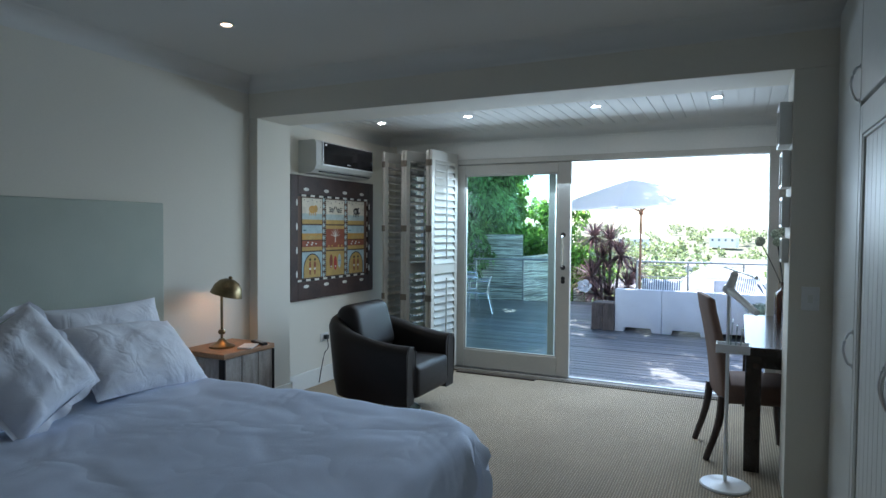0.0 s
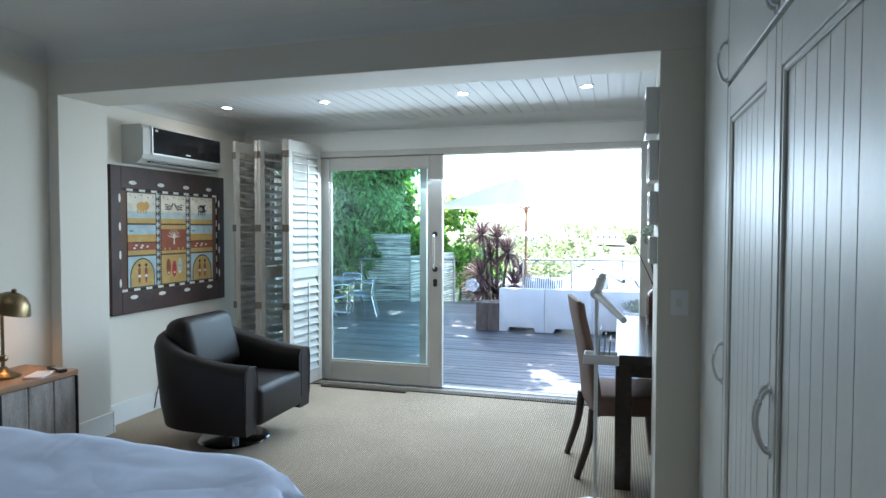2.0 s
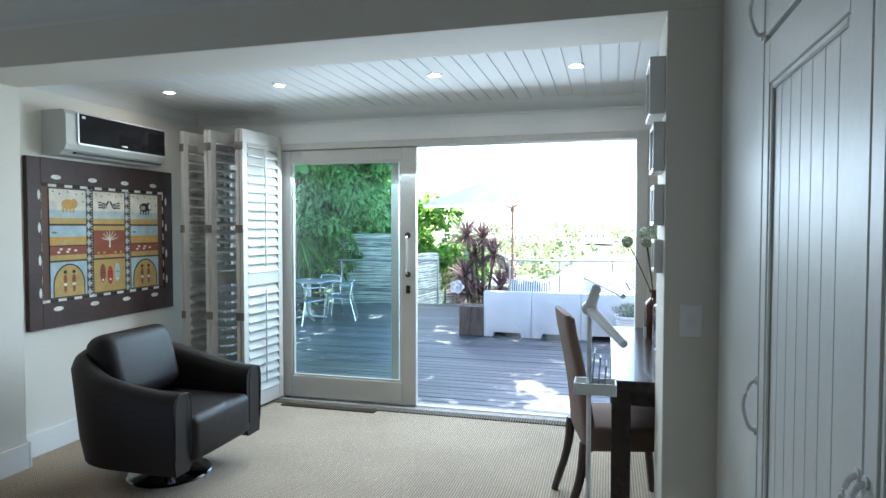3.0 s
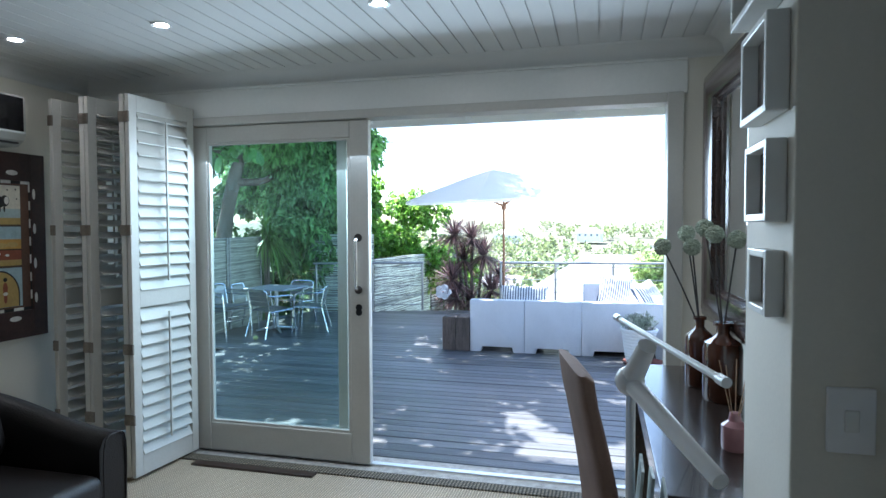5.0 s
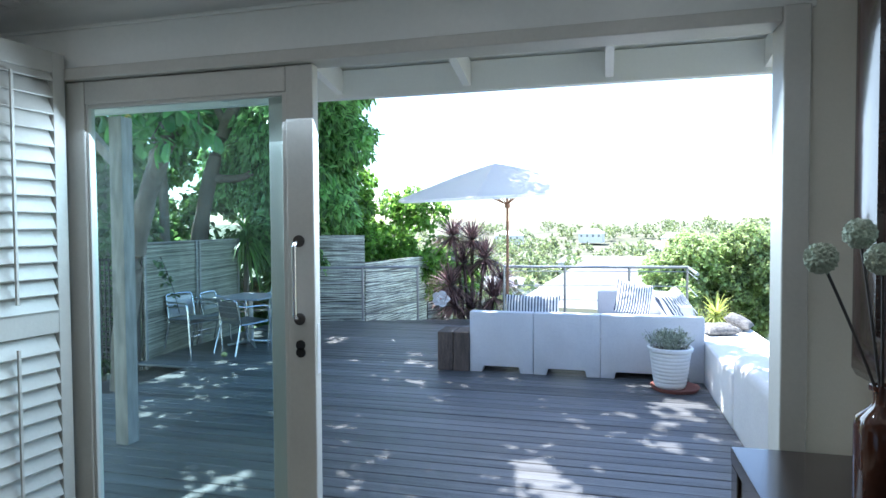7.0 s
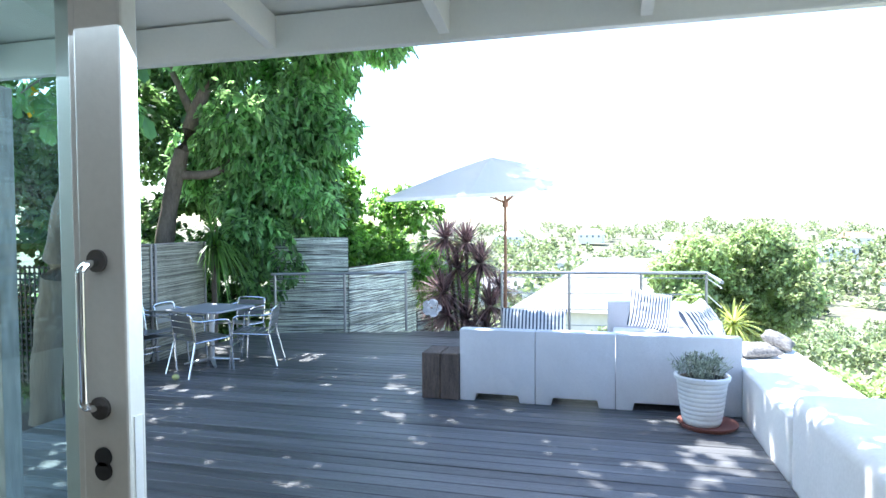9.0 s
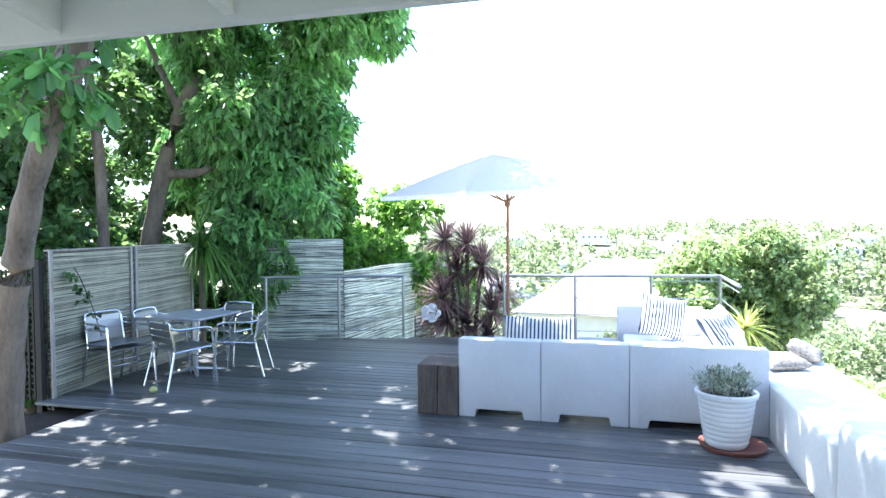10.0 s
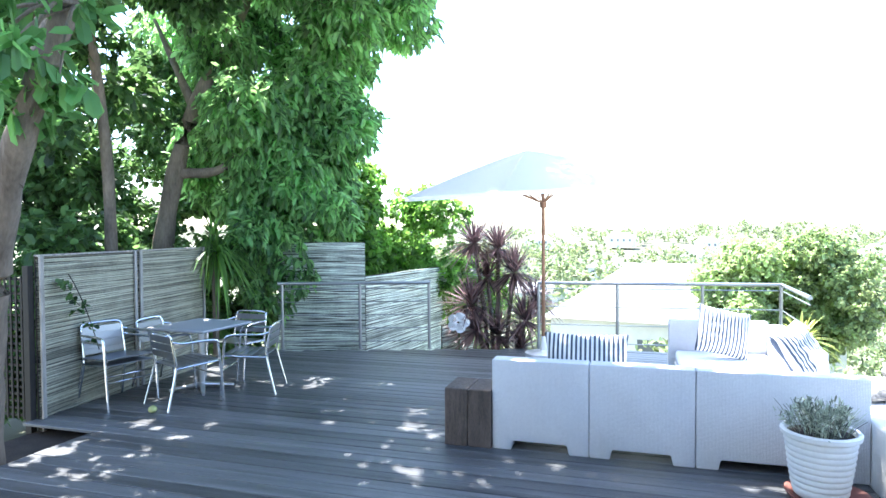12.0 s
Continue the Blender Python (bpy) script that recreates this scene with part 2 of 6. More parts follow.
def lathe(bm, prof, seg=32, centre=(0, 0)):
    """A turned body from (radius, height) pairs."""
    rings = []
    for r, z in prof:
        if r < 1e-5:
            rings.append([bm.verts.new((centre[0], centre[1], z))])
        else:
            rings.append([bm.verts.new((centre[0] + r * math.cos(2 * math.pi * i / seg), centre[1] + r * math.sin(2 * math.pi * i / seg), z)) for i in range(seg)])
    for a, b in zip(rings, rings[1:]):
        for i in range(seg):
            j = (i + 1) % seg
            if len(a) == 1 and len(b) == 1:
                continue
            if len(a) == 1:
                bm.faces.new((a[0], b[j], b[i]))
            elif len(b) == 1:
                bm.faces.new((a[i], a[j], b[0]))
            else:
                bm.faces.new((a[i], a[j], b[j], b[i]))


def tube(bm, pts, rad, seg=10, caps=True):
    """A round bar along points; rad is one radius or one for each point."""
    pts = [Vector(p) for p in pts]
    rads = rad if isinstance(rad, (list, tuple)) else [rad] * len(pts)
    up = Vector((0, 0, 1))
    rings = []
    for i, p in enumerate(pts):
        d = (pts[min(i + 1, len(pts) - 1)] - pts[max(i - 1, 0)]).normalized()
        a = d.cross(up if abs(d.z) < 0.95 else Vector((1, 0, 0))).normalized()
        b = d.cross(a)
        rings.append([bm.verts.new(p + rads[i] * (math.cos(2 * math.pi * k / seg) * a + math.sin(2 * math.pi * k / seg) * b)) for k in range(seg)])
    for r0, r1 in zip(rings, rings[1:]):
        for k in range(seg):
            bm.faces.new((r0[k], r0[(k + 1) % seg], r1[(k + 1) % seg], r1[k]))
    if caps:
        bm.faces.new(rings[0])
        bm.faces.new(list(reversed(rings[-1])))


def smooth_path(pts, n=6):
    """Catmull-Rom through the points."""
    P = [Vector(p) for p in pts]
    P = [2 * P[0] - P[1]] + P + [2 * P[-1] - P[-2]]
    out = []
    for i in range(1, len(P) - 2):
        for k in range(n):
            t = k / n
            out.append(0.5 * ((2 * P[i]) + (P[i + 1] - P[i - 1]) * t + (2 * P[i - 1] - 5 * P[i] + 4 * P[i + 1] - P[i + 2]) * t * t + (3 * P[i] - P[i - 1] - 3 * P[i + 1] + P[i + 2]) * t ** 3))
    out.append(P[-2])
    return out


def finish(bm, name, material, smooth=False):
    bmesh.ops.recalc_face_normals(bm, faces=bm.faces)
    me = bpy.data.meshes.new(name)
    bm.to_mesh(me)
    bm.free()
    me.materials.append(material)
    if smooth:
        me.shade_smooth()
        me.set_sharp_from_angle(angle=radians(40))
    return me


def part(name, bm, material, parent=None, label="", smooth=False, at=None):
    ob = new(name, finish(bm, name, material, smooth))
    if parent is not None:
        ob.parent = parent
    if at is not None:
        ob.matrix_basis = at
    return tagged(ob, label)


def shared(name, me, parent, at, label=""):
    ob = new(name, me)
    ob.parent = parent
    ob.matrix_basis = at
    return tagged(ob, label)


def thing(name, m, label, category, group="", kind=""):
    ob = new(name)
    ob.matrix_basis = m
    ob.empty_display_size = 0.1
    return tagged(ob, label, category, group, kind)


def boxes(name, material, rows, parent=None, bevel=0.0, **kw):
    bm = bmesh.new()
    for r in rows:
        box(bm, *r, bevel=bevel)
    return part(name, bm, material, parent, **kw)


def structure(name, material, rows, label, category, bevel=0.0):
    ob = boxes(name, material, rows, None, bevel)
    return tagged(ob, label, category, "", "structure")


# ---------------------------------------------------------------- structure: bedroom and sun room
DECKZ = -0.30
XL, XW, XR = -3.38, -3.42, 0.50        # bedroom head wall, sun room walls
YB, YF, YG, YD = -2.2, 3.62, 4.00, 5.80  # back wall, beam wall front and back, door line
ZB, ZC, ZH = 2.54, 2.38, 2.07           # bedroom ceiling, sun room ceiling, door head
BEAM = 2.245
floor = structure("floor", CARPET, [(-3.6, 1.3, YB - 0.2, 5.70, -0.12, 0.0)], "beige woven sisal carpet laid wall to wall", "floor")
structure("wall_head", WALL, [(-3.60, XL, YB, YF, 0, ZB)], "cream painted bedroom wall behind the bed", "wall")
structure("wall_back", WALL, [(-3.60, 1.3, YB - 0.2, YB, 0, ZB)], "plain cream bedroom wall closing the room", "wall")
structure("wall_cupboards", WALL, [(1.10, 1.3, YB, YF, 0, ZB)], "plain wall behind the built-in cupboards", "wall")
structure("wall_beam", WALL, [(-3.60, -3.30, YF, YG, 0, BEAM), (0.238, 1.3, YF, YG, 0, BEAM), (-3.60, 1.3, YF, YG, BEAM, 2.72)],
          "cream painted beam and piers framing the sun room", "wall", 0.004)
structure("wall_picture", WALL, [(-3.62, XW, YG, YD + 0.12, 0, ZC)], "cream sun room wall with picture and air conditioner", "wall")
structure("wall_mirror", WALL, [(XR, 0.72, YG, YD + 0.12, 0, ZC)], "cream sun room wall behind the desk", "wall")
structure("wall_door", WALL, [(-3.42, -3.32, YD - 0.02, YD + 0.12, 0, ZC), (0.30, XR, YD - 0.02, YD + 0.12, 0, ZC), (-3.32, 0.30, YD - 0.02, YD + 0.12, ZH + 0.05, ZC)],
          "cream wall over the sliding doors", "wall")
structure("ceiling_bedroom", CEIL, [(-3.60, 1.3, YB - 0.2, YF, ZB, ZB + 0.18)], "smooth white bedroom ceiling", "ceiling")


def cove(name, pts, size, label):
    """A hollow cornice swept along wall-to-ceiling lines: each run is (start, end, inward direction)."""
    bm = bmesh.new()
    for a, b, inn in pts:
        a, b, inn = Vector(a), Vector(b), Vector(inn)
        prof = [(0, -size - 0.01), (0.008, -size)] + [(0.008 + size * (1 - math.cos(t)), -0.006 - size * (1 - math.sin(t))) for t in [k * math.pi / 16 for k in range(1, 8)]] + [(size + 0.008, -0.005), (size + 0.014, 0.0), (0, 0)]
        ra = [bm.verts.new(a + inn * p + Vector((0, 0, q))) for p, q in prof]
        rb = [bm.verts.new(b + inn * p + Vector((0, 0, q))) for p, q in prof]
        n = len(prof)
        for i in range(n):
            bm.faces.new((ra[i], ra[(i + 1) % n], rb[(i + 1) % n], rb[i]))
    return tagged(part(name, bm, CEIL, None, smooth=True), label, "cornice", "", "structure")


cove("trim_cornice_bedroom", [((XL, YB, ZB), (XL, YF, ZB), (1, 0, 0)), ((XL, YF, ZB), (1.1, YF, ZB), (0, -1, 0))], 0.10, "white coved plaster cornice round the bedroom")
cove("trim_cornice_sunroom", [((XW, YG, ZC), (XW, YD, ZC), (1, 0, 0)), ((XW, YD - 0.02, ZC), (XR, YD - 0.02, ZC), (0, -1, 0)), ((XR, YG, ZC), (XR, YD, ZC), (-1, 0, 0))], 0.075, "white coved cornice round the sun room")

# tongue and groove ceiling, grooves along y
bm = bmesh.new()
x = -3.62
while x < 0.72:
    box(bm, x + 0.004, min(x + 0.096, 0.72), YG, YD + 0.12, ZC, ZC + 0.016)
    x += 0.10
box(bm, -3.62, 0.72, YG, YD + 0.12, ZC + 0.008, ZC + 0.10)
tagged(part("ceiling_sunroom", bm, CEIL), "white tongue and groove board ceiling", "ceiling", "", "structure")

structure("baseboard", WHITE, [(XW, XW + 0.018, YG, YD - 0.02, 0, 0.15), (-3.30, -3.282, YF + 0.002, YG - 0.002, 0, 0.15), (-3.42, -3.282, YG, YG + 0.018, 0, 0.15),
                               (XL, XL + 0.018, YB, YF, 0, 0.15), (XL + 0.018, -3.30, YF - 0.018, YF, 0, 0.15), (XR - 0.018, XR, YG + 0.02, YD - 0.02, 0, 0.15)],
          "white painted skirting board", "baseboard", 0.004)
structure("trim_carpet_binding", BINDING, [(-3.25, 0.45, 5.61, 5.70, -0.05, 0.008)], "dark braided carpet edge along the door sill", "trim")
# thin dark strip laid on the carpet for the shadow along the doors' foot
structure("trim_shadow_strip", BROWNLEG, [(-2.50, -1.70, 5.54, 5.605, -0.02, 0.012)], "dark brown strip standing in for shadow before the door", "trim", 0.003)
structure("floor_sill", GREYWOOD, [(-3.42, 0.50, 5.70, 5.95, -0.28, -0.004)], "timber sill under the sliding doors", "floor")

# door frame and sliding door
door = thing("door_1", pose(-2.03, YD, 0), "white timber sliding door slid open beside shutters", "door", "", "structure")
DX = 2.03
frame_rows = [(-3.32 + DX, -3.25 + DX, -0.06, 0.08, 0, ZH + 0.05), (0.22 + DX, 0.30 + DX, -0.06, 0.08, 0, ZH + 0.05), (-3.25 + DX, 0.22 + DX, -0.05, 0.08, ZH, ZH + 0.05)]
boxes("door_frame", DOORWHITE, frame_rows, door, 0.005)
boxes("door_track", STEEL, [(-3.25 + DX, 0.22 + DX, 0.01, 0.05, -0.004, 0.008)], door)
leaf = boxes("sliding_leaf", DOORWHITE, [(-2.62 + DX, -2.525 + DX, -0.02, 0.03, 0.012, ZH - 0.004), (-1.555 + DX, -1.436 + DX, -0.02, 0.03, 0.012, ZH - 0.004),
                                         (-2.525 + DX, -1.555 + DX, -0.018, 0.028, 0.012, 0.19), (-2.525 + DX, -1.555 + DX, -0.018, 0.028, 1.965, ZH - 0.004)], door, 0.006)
boxes("glazing_bead", DOORWHITE, [(-1.575 + DX, -1.556 + DX, -0.012, 0.02, 0.19, 1.965), (-2.524 + DX, -2.510 + DX, -0.012, 0.02, 0.19, 1.965), (-2.510 + DX, -1.575 + DX, -0.012, 0.02, 0.19, 0.205), (-2.510 + DX, -1.575 + DX, -0.012, 0.02, 1.95, 1.965)], leaf, 0.003)
pane = boxes("glass_pane", PANE, [(-2.510 + DX, -1.575 + DX, 0.002, 0.006, 0.205, 1.95)], leaf)
pane.visible_shadow = False
leaf2 = boxes("fixed_leaf", DOORWHITE, [(-2.64 + DX, -2.56 + DX, 0.04, 0.078, 0.012, ZH - 0.004), (-1.665 + DX, -1.60 + DX, 0.04, 0.078, 0.012, ZH - 0.004),
                                        (-2.56 + DX, -1.665 + DX, 0.042, 0.076, 0.012, 0.17), (-2.56 + DX, -1.665 + DX, 0.042, 0.076, 1.985, ZH - 0.004)], door, 0.005)
pane2 = boxes("glass_pane", PANE, [(-2.56 + DX, -1.665 + DX, 0.056, 0.060, 0.17, 1.985)], leaf2)
pane2.visible_shadow = False
leaf3 = boxes("fixed_leaf", DOORWHITE, [(-3.25 + DX, -3.17 + DX, 0.04, 0.078, 0.012, ZH - 0.004), (-2.72 + DX, -2.642 + DX, 0.04, 0.078, 0.012, ZH - 0.004),
                                        (-3.17 + DX, -2.72 + DX, 0.042, 0.076, 0.012, 0.17), (-3.17 + DX, -2.72 + DX, 0.042, 0.076, 1.985, ZH - 0.004)], door, 0.005)
pane3 = boxes("glass_pane", PANE, [(-3.17 + DX, -2.72 + DX, 0.056, 0.060, 0.17, 1.985)], leaf3)
pane3.visible_shadow = False
for side in (-1, 1):
    y = 0.005 + side * 0.025
    bm = bmesh.new()
    tube(bm, smooth_path([(-1.50 + DX, y, 1.06), (-1.50 + DX, y + side * 0.045, 1.075), (-1.50 + DX, y + side * 0.05, 1.12), (-1.50 + DX, y + side * 0.05, 1.31), (-1.50 + DX, y + side * 0.045, 1.355), (-1.50 + DX, y, 1.37)]), 0.009, 10)
    for z in (1.06, 1.37):
        tube(bm, [(-1.50 + DX, y - side * 0.002, z), (-1.50 + DX, y + side * 0.008, z)], 0.021, 16)
    part("pull_handle", bm, CHROME, leaf, "chrome bow handle", smooth=True)
    bm = bmesh.new()
    tube(bm, [(-1.50 + DX, y - side * 0.002, 0.955), (-1.50 + DX, y + side * 0.006, 0.955)], 0.02, 16)
    tube(bm, [(-1.50 + DX, y - side * 0.002, 0.925), (-1.50 + DX, y + side * 0.006, 0.925)], 0.02, 16)
    part("lock_plate", bm, BLACK, leaf, "dark oval lock plate", smooth=True)
    for z in (1.06, 1.37):
        bm = bmesh.new()
        tube(bm, [(-1.50 + DX, y + side * 0.004, z), (-1.50 + DX, y + side * 0.011, z)], 0.024, 16)
        part("handle_rose", bm, HANDLEDARK, leaf, "dark round handle rose", smooth=True)
boxes("strike_plate", STEEL, [(-1.436 + DX, -1.4335 + DX, -0.006, 0.016, 0.84, 1.04)], leaf, label="narrow steel plate on the closing edge")
# boxed head rail with roller line above the door
structure("trim_door_head", WHITE, [(-3.32, 0.32, YD - 0.035, YD - 0.02, ZH + 0.045, 2.285), (-3.32, 0.32, YD - 0.045, YD - 0.02, 2.285, 2.30)], "white board over the sliding doors", "trim", 0.003)

# ---------------------------------------------------------------- structure: deck and garden
ground_v, ground_f = [], []
ys = [-60, -30, -15, -6, 0, 4.0, 6, 8, 10, 12, 14, 16, 18, 21, 25, 30, 36, 44, 54, 66, 80, 100, 125, 155, 190, 240, 300, 380, 480, 620, 800, 1100, 1500, 2200, 3200]
us = [-1.6, -1.2, -0.9, -0.7, -0.55, -0.4, -0.3, -0.2, -0.1, 0, 0.1, 0.2, 0.3, 0.4, 0.55, 0.7, 0.9, 1.2, 1.6]


def land(x, y):
    """The hillside falls away from the deck into a valley and rises to a low far ridge."""
    if y < 15:
        z = -1.3
    else:
        z = -1.3 - 13 * (1 - math.exp(-(y - 15) / 30))
    z += 22 * max(0.0, min(1.0, (y - 130) / 420)) ** 1.3
    return z + (noise.noise(Vector((x * 0.012, y * 0.012, 3))) * min(5.0, y * 0.02) if y > 18 else 0)


for y in ys:
    for u in us:
        x = u * (abs(y) + 12) * 1.3
        ground_v.append((x, y, land(x, y)))
n = len(us)
for i in range(len(ys) - 1):
    for j in range(n - 1):
        ground_f.append((i * n + j, i * n + j + 1, (i + 1) * n + j + 1, (i + 1) * n + j))
me = bpy.data.meshes.new("ground")
me.from_pydata(ground_v, [], ground_f)
me.shade_smooth()
me.materials.append(GRASS)
tagged(new("ground", me), "sunlit dry green hillside falling into a valley", "ground", "", "structure")

# ---------------------------------------------------------------- veranda roof
def sloped(bm, x0, x1, y0, y1, zb0, zb1, h):
    """A bar whose underside runs from height zb0 at y0 to zb1 at y1."""
    vs = box(bm, x0, x1, 0, 1, 0, 1)
    for v in vs:
        t = v.co.y
        v.co = Vector((v.co.x, y0 + (y1 - y0) * t, zb0 + (zb1 - zb0) * t + h * v.co.z))


YV, ZV = 7.60, 2.315
bm = bmesh.new()
sloped(bm, -5.2, 2.6, 5.952, YV + 0.1, 2.78, 2.50, 0.05)
tagged(part("roof_underside", bm, WHITE), "white boarded veranda roof", "roof", "", "structure")
structure("beam_fascia", WHITE, [(-5.2, 2.6, YV - 0.06, YV, ZV, 2.51)], "white painted fascia beam of the veranda", "beam", 0.006)
for x in (-4.80, -3.90, -3.00, -2.10, -1.20, -0.30, 0.60, 1.50):
    bm = bmesh.new()
    sloped(bm, x - 0.025, x + 0.025, 5.952, YV - 0.06, 2.62, 2.345, 0.16)
    tagged(part("roof_rafter", bm, WHITE), "white painted timber rafter under the veranda roof", "rafter", "veranda rafters", "structure")
structure("wall_outside", PLASTER, [(-8.0, -3.42, 5.78, 5.95, -1.3, 2.8), (0.5, 3.2, 5.78, 5.95, -1.3, 2.8), (-3.42, 0.5, 5.921, 5.95, ZC + 0.02, 2.8), (-3.42, 0.5, 5.80, 5.95, -1.3, -0.28)], "white plaster outer wall of the house", "wall")
post = thing("veranda_post", pose(-4.05, 7.68, DECKZ), "weathered white square timber veranda post", "post")
boxes("shaft", GREYWOOD, [(-0.06, 0.06, -0.06, 0.06, 0, 2.61)], post, 0.006, label="peeling white-grey post shaft")
bm = bmesh.new()
box(bm, -0.035, 0.035, -0.035, 0.035, 0, 0.62, 0.004, m=pose(-0.40, 0.0, 2.60, 0, 135, 0))
part("brace", bm, GREYWOOD, post)

# ---------------------------------------------------------------- deck
deck = tagged(boxes("floor_deck", SOIL, [(-6.2, 0.72, 5.95, 13.9, -0.50, -0.42), (-6.2, 0.72, 5.95, 5.98, -0.8, -0.33)]), "weathered grey timber deck with long boards", "deck", "", "structure")

PITCH, GAP = 0.145, 0.009
board_meshes = {}


def board(x0, x1, yc):
    L = round(x1 - x0, 2)
    if L < 0.1:
        return
    if L not in board_meshes:
        bm = bmesh.new()
        box(bm, 0, L - 0.004, -(PITCH - GAP) / 2, (PITCH - GAP) / 2, -0.028, 0.0, 0.004, 1)
        board_meshes[L] = finish(bm, "deck_board", DECK)
    shared("deck_board", board_meshes[L], deck, pose(x0, yc, DECKZ + random.uniform(-0.0015, 0.0015), 0, 0, random.uniform(-0.03, 0.03)))


yc = 5.98 + PITCH / 2
while yc < 15.4:
    xl, xr = -6.2, 0.74
    if yc > 10.9:
        xr = 1.2
    if 8.85 < yc < 10.2:
        xl = -5.36
    if yc > 13.75:
        xl = -5.8 + (yc - 13.93) / 0.31 if yc < 15.04 else -2.2 + (yc - 15.04) / 0.12
        xl = max(xl, -6.2)
    board(xl, xr, yc)
    yc += PITCH

# ---------------------------------------------------------------- leaves
def leaf_cloud(name, material, parent, clumps, count, size, droop=0.5, seed=1, label="", slim=0.32, offset=(0, 0, 0), whorl=7, belly=0.55):
    """Folded leaves in whorls at twig tips, scattered through clumps (x, y, z, rx, ry, rz)."""
    rg = np.random.default_rng(seed)
    cl = np.array(clumps, float)
    w = cl[:, 3] * cl[:, 4] * cl[:, 5]
    twigs = max(1, count // whorl)
    count = twigs * whorl
    pick = rg.choice(len(cl), twigs, p=w / w.sum())
    d = rg.normal(size=(twigs, 3))
    d /= np.linalg.norm(d, axis=1)[:, None]
    r = rg.uniform(0.2, 1.0, twigs) ** 0.45
    tip_at = cl[pick, :3] + d * r[:, None] * cl[pick, 3:] - np.array(offset)
    d = np.repeat(d, whorl, 0)
    base = np.repeat(tip_at, whorl, 0) + rg.normal(size=(count, 3)) * size * 0.22
    way = d * 0.45 + rg.normal(size=(count, 3)) * 0.62
    way[:, 2] -= droop * 1.1
    way /= np.linalg.norm(way, axis=1)[:, None]
    side = np.cross(way, np.array((0, 0, 1.0)) + rg.normal(size=(count, 3)) * 0.45)
    side /= np.linalg.norm(side, axis=1)[:, None] + 1e-9
    up = np.cross(side, way)
    L = size * rg.uniform(0.6, 1.35, count)[:, None]
    half = L * slim
    lo, hi = belly - 0.28, belly + 0.22
    bend = np.array((0, 0, -0.10)) * L * (0.4 + droop)
    v = np.stack([base,
                  base + way * L * lo + side * half * 0.82 + up * L * 0.07,
                  base + way * L * hi + side * half * 0.86 + up * L * 0.06 + bend * 0.5,
                  base + way * L + bend,
                  base + way * L * hi - side * half * 0.86 + up * L * 0.06 + bend * 0.5,
                  base + way * L * lo - side * half * 0.82 + up * L * 0.07], 1).reshape(-1, 3)
    i = np.arange(count) * 6
    f = np.concatenate([np.stack([i, i + 1, i + 2, i + 3], 1), np.stack([i, i + 3, i + 4, i + 5], 1)])
    me = bpy.data.meshes.new(name)
    me.from_pydata(v.tolist(), [], f.tolist())
    me.materials.append(material)
    ob = new(name, me)
    if parent is not None:
        ob.parent = parent
    return tagged(ob, label)


def cluster(rg, c, r, n, s0, s1):
    """Small clumps spread over a large ellipsoid."""
    out = []
    for _ in range(n):
        d = Vector((rg.gauss(0, 1), rg.gauss(0, 1), rg.gauss(0, 1))).normalized() * rg.uniform(0.35, 1.0) ** 0.5
        s = rg.uniform(s0, s1)
        out.append((c[0] + d.x * r[0], c[1] + d.y * r[1], c[2] + d.z * r[2], s, s, s * 0.8))
    return out


def tree(name, base, limbs, clumps, leaf, count, size, label, droop=0.5, seed=1, bark=BARK, slim=0.32):
    t = thing(name, pose(*base), label, "tree")
    bm = bmesh.new()
    for pts, r0, r1 in limbs:
        p = smooth_path([Vector(q) - Vector(base) for q in pts], 6)
        k = len(p) - 1
        tube(bm, p, [r0 + (r1 - r0) * i / k + 0.06 * r0 * math.sin(i * 2.1) for i in range(k + 1)], 12)
    part("trunk", bm, bark, t, smooth=True)
    leaf_cloud("crown", leaf, t, clumps, count, size, droop, seed, slim=slim, offset=base)
    return t


rg = random.Random(11)
big = cluster(rg, (-6.75, 15.2, 4.3), (1.7, 1.5, 2.6), 54, 0.4, 0.7) + cluster(rg, (-5.0, 15.3, 6.4), (1.6, 1.5, 1.7), 28, 0.4, 0.7) + cluster(rg, (-6.2, 15.3, 2.3), (1.0, 0.9, 1.3), 22, 0.35, 0.5) + cluster(rg, (-6.3, 14.3, 0.9), (0.5, 0.4, 0.8), 9, 0.25, 0.4) + cluster(rg, (-3.9, 15.2, 7.2), (0.9, 1.0, 0.8), 9, 0.35, 0.5) + cluster(rg, (-7.7, 15.4, 2.9), (0.9, 0.5, 1.5), 14, 0.25, 0.45) + cluster(rg, (-8.0, 15.2, 5.6), (1.0, 0.8, 1.1), 12, 0.3, 0.5)
tree("large_tree", (-8.1, 14.0, -1.3), [([(-8.1, 14.0, -1.3), (-8.0, 14.0, 1.0), (-7.5, 14.1, 3.2), (-6.6, 14.6, 5.4)], 0.20, 0.08), ([(-7.7, 14.05, 2.4), (-7.0, 14.3, 2.5), (-6.3, 14.8, 3.4)], 0.09, 0.04), ([(-7.4, 14.1, 3.4), (-8.4, 14.4, 5.0)], 0.08, 0.03)],
     big, LEAF, 76000, 0.17, "large leafy green tree hanging over the deck fence", 0.75, 2, slim=0.19)
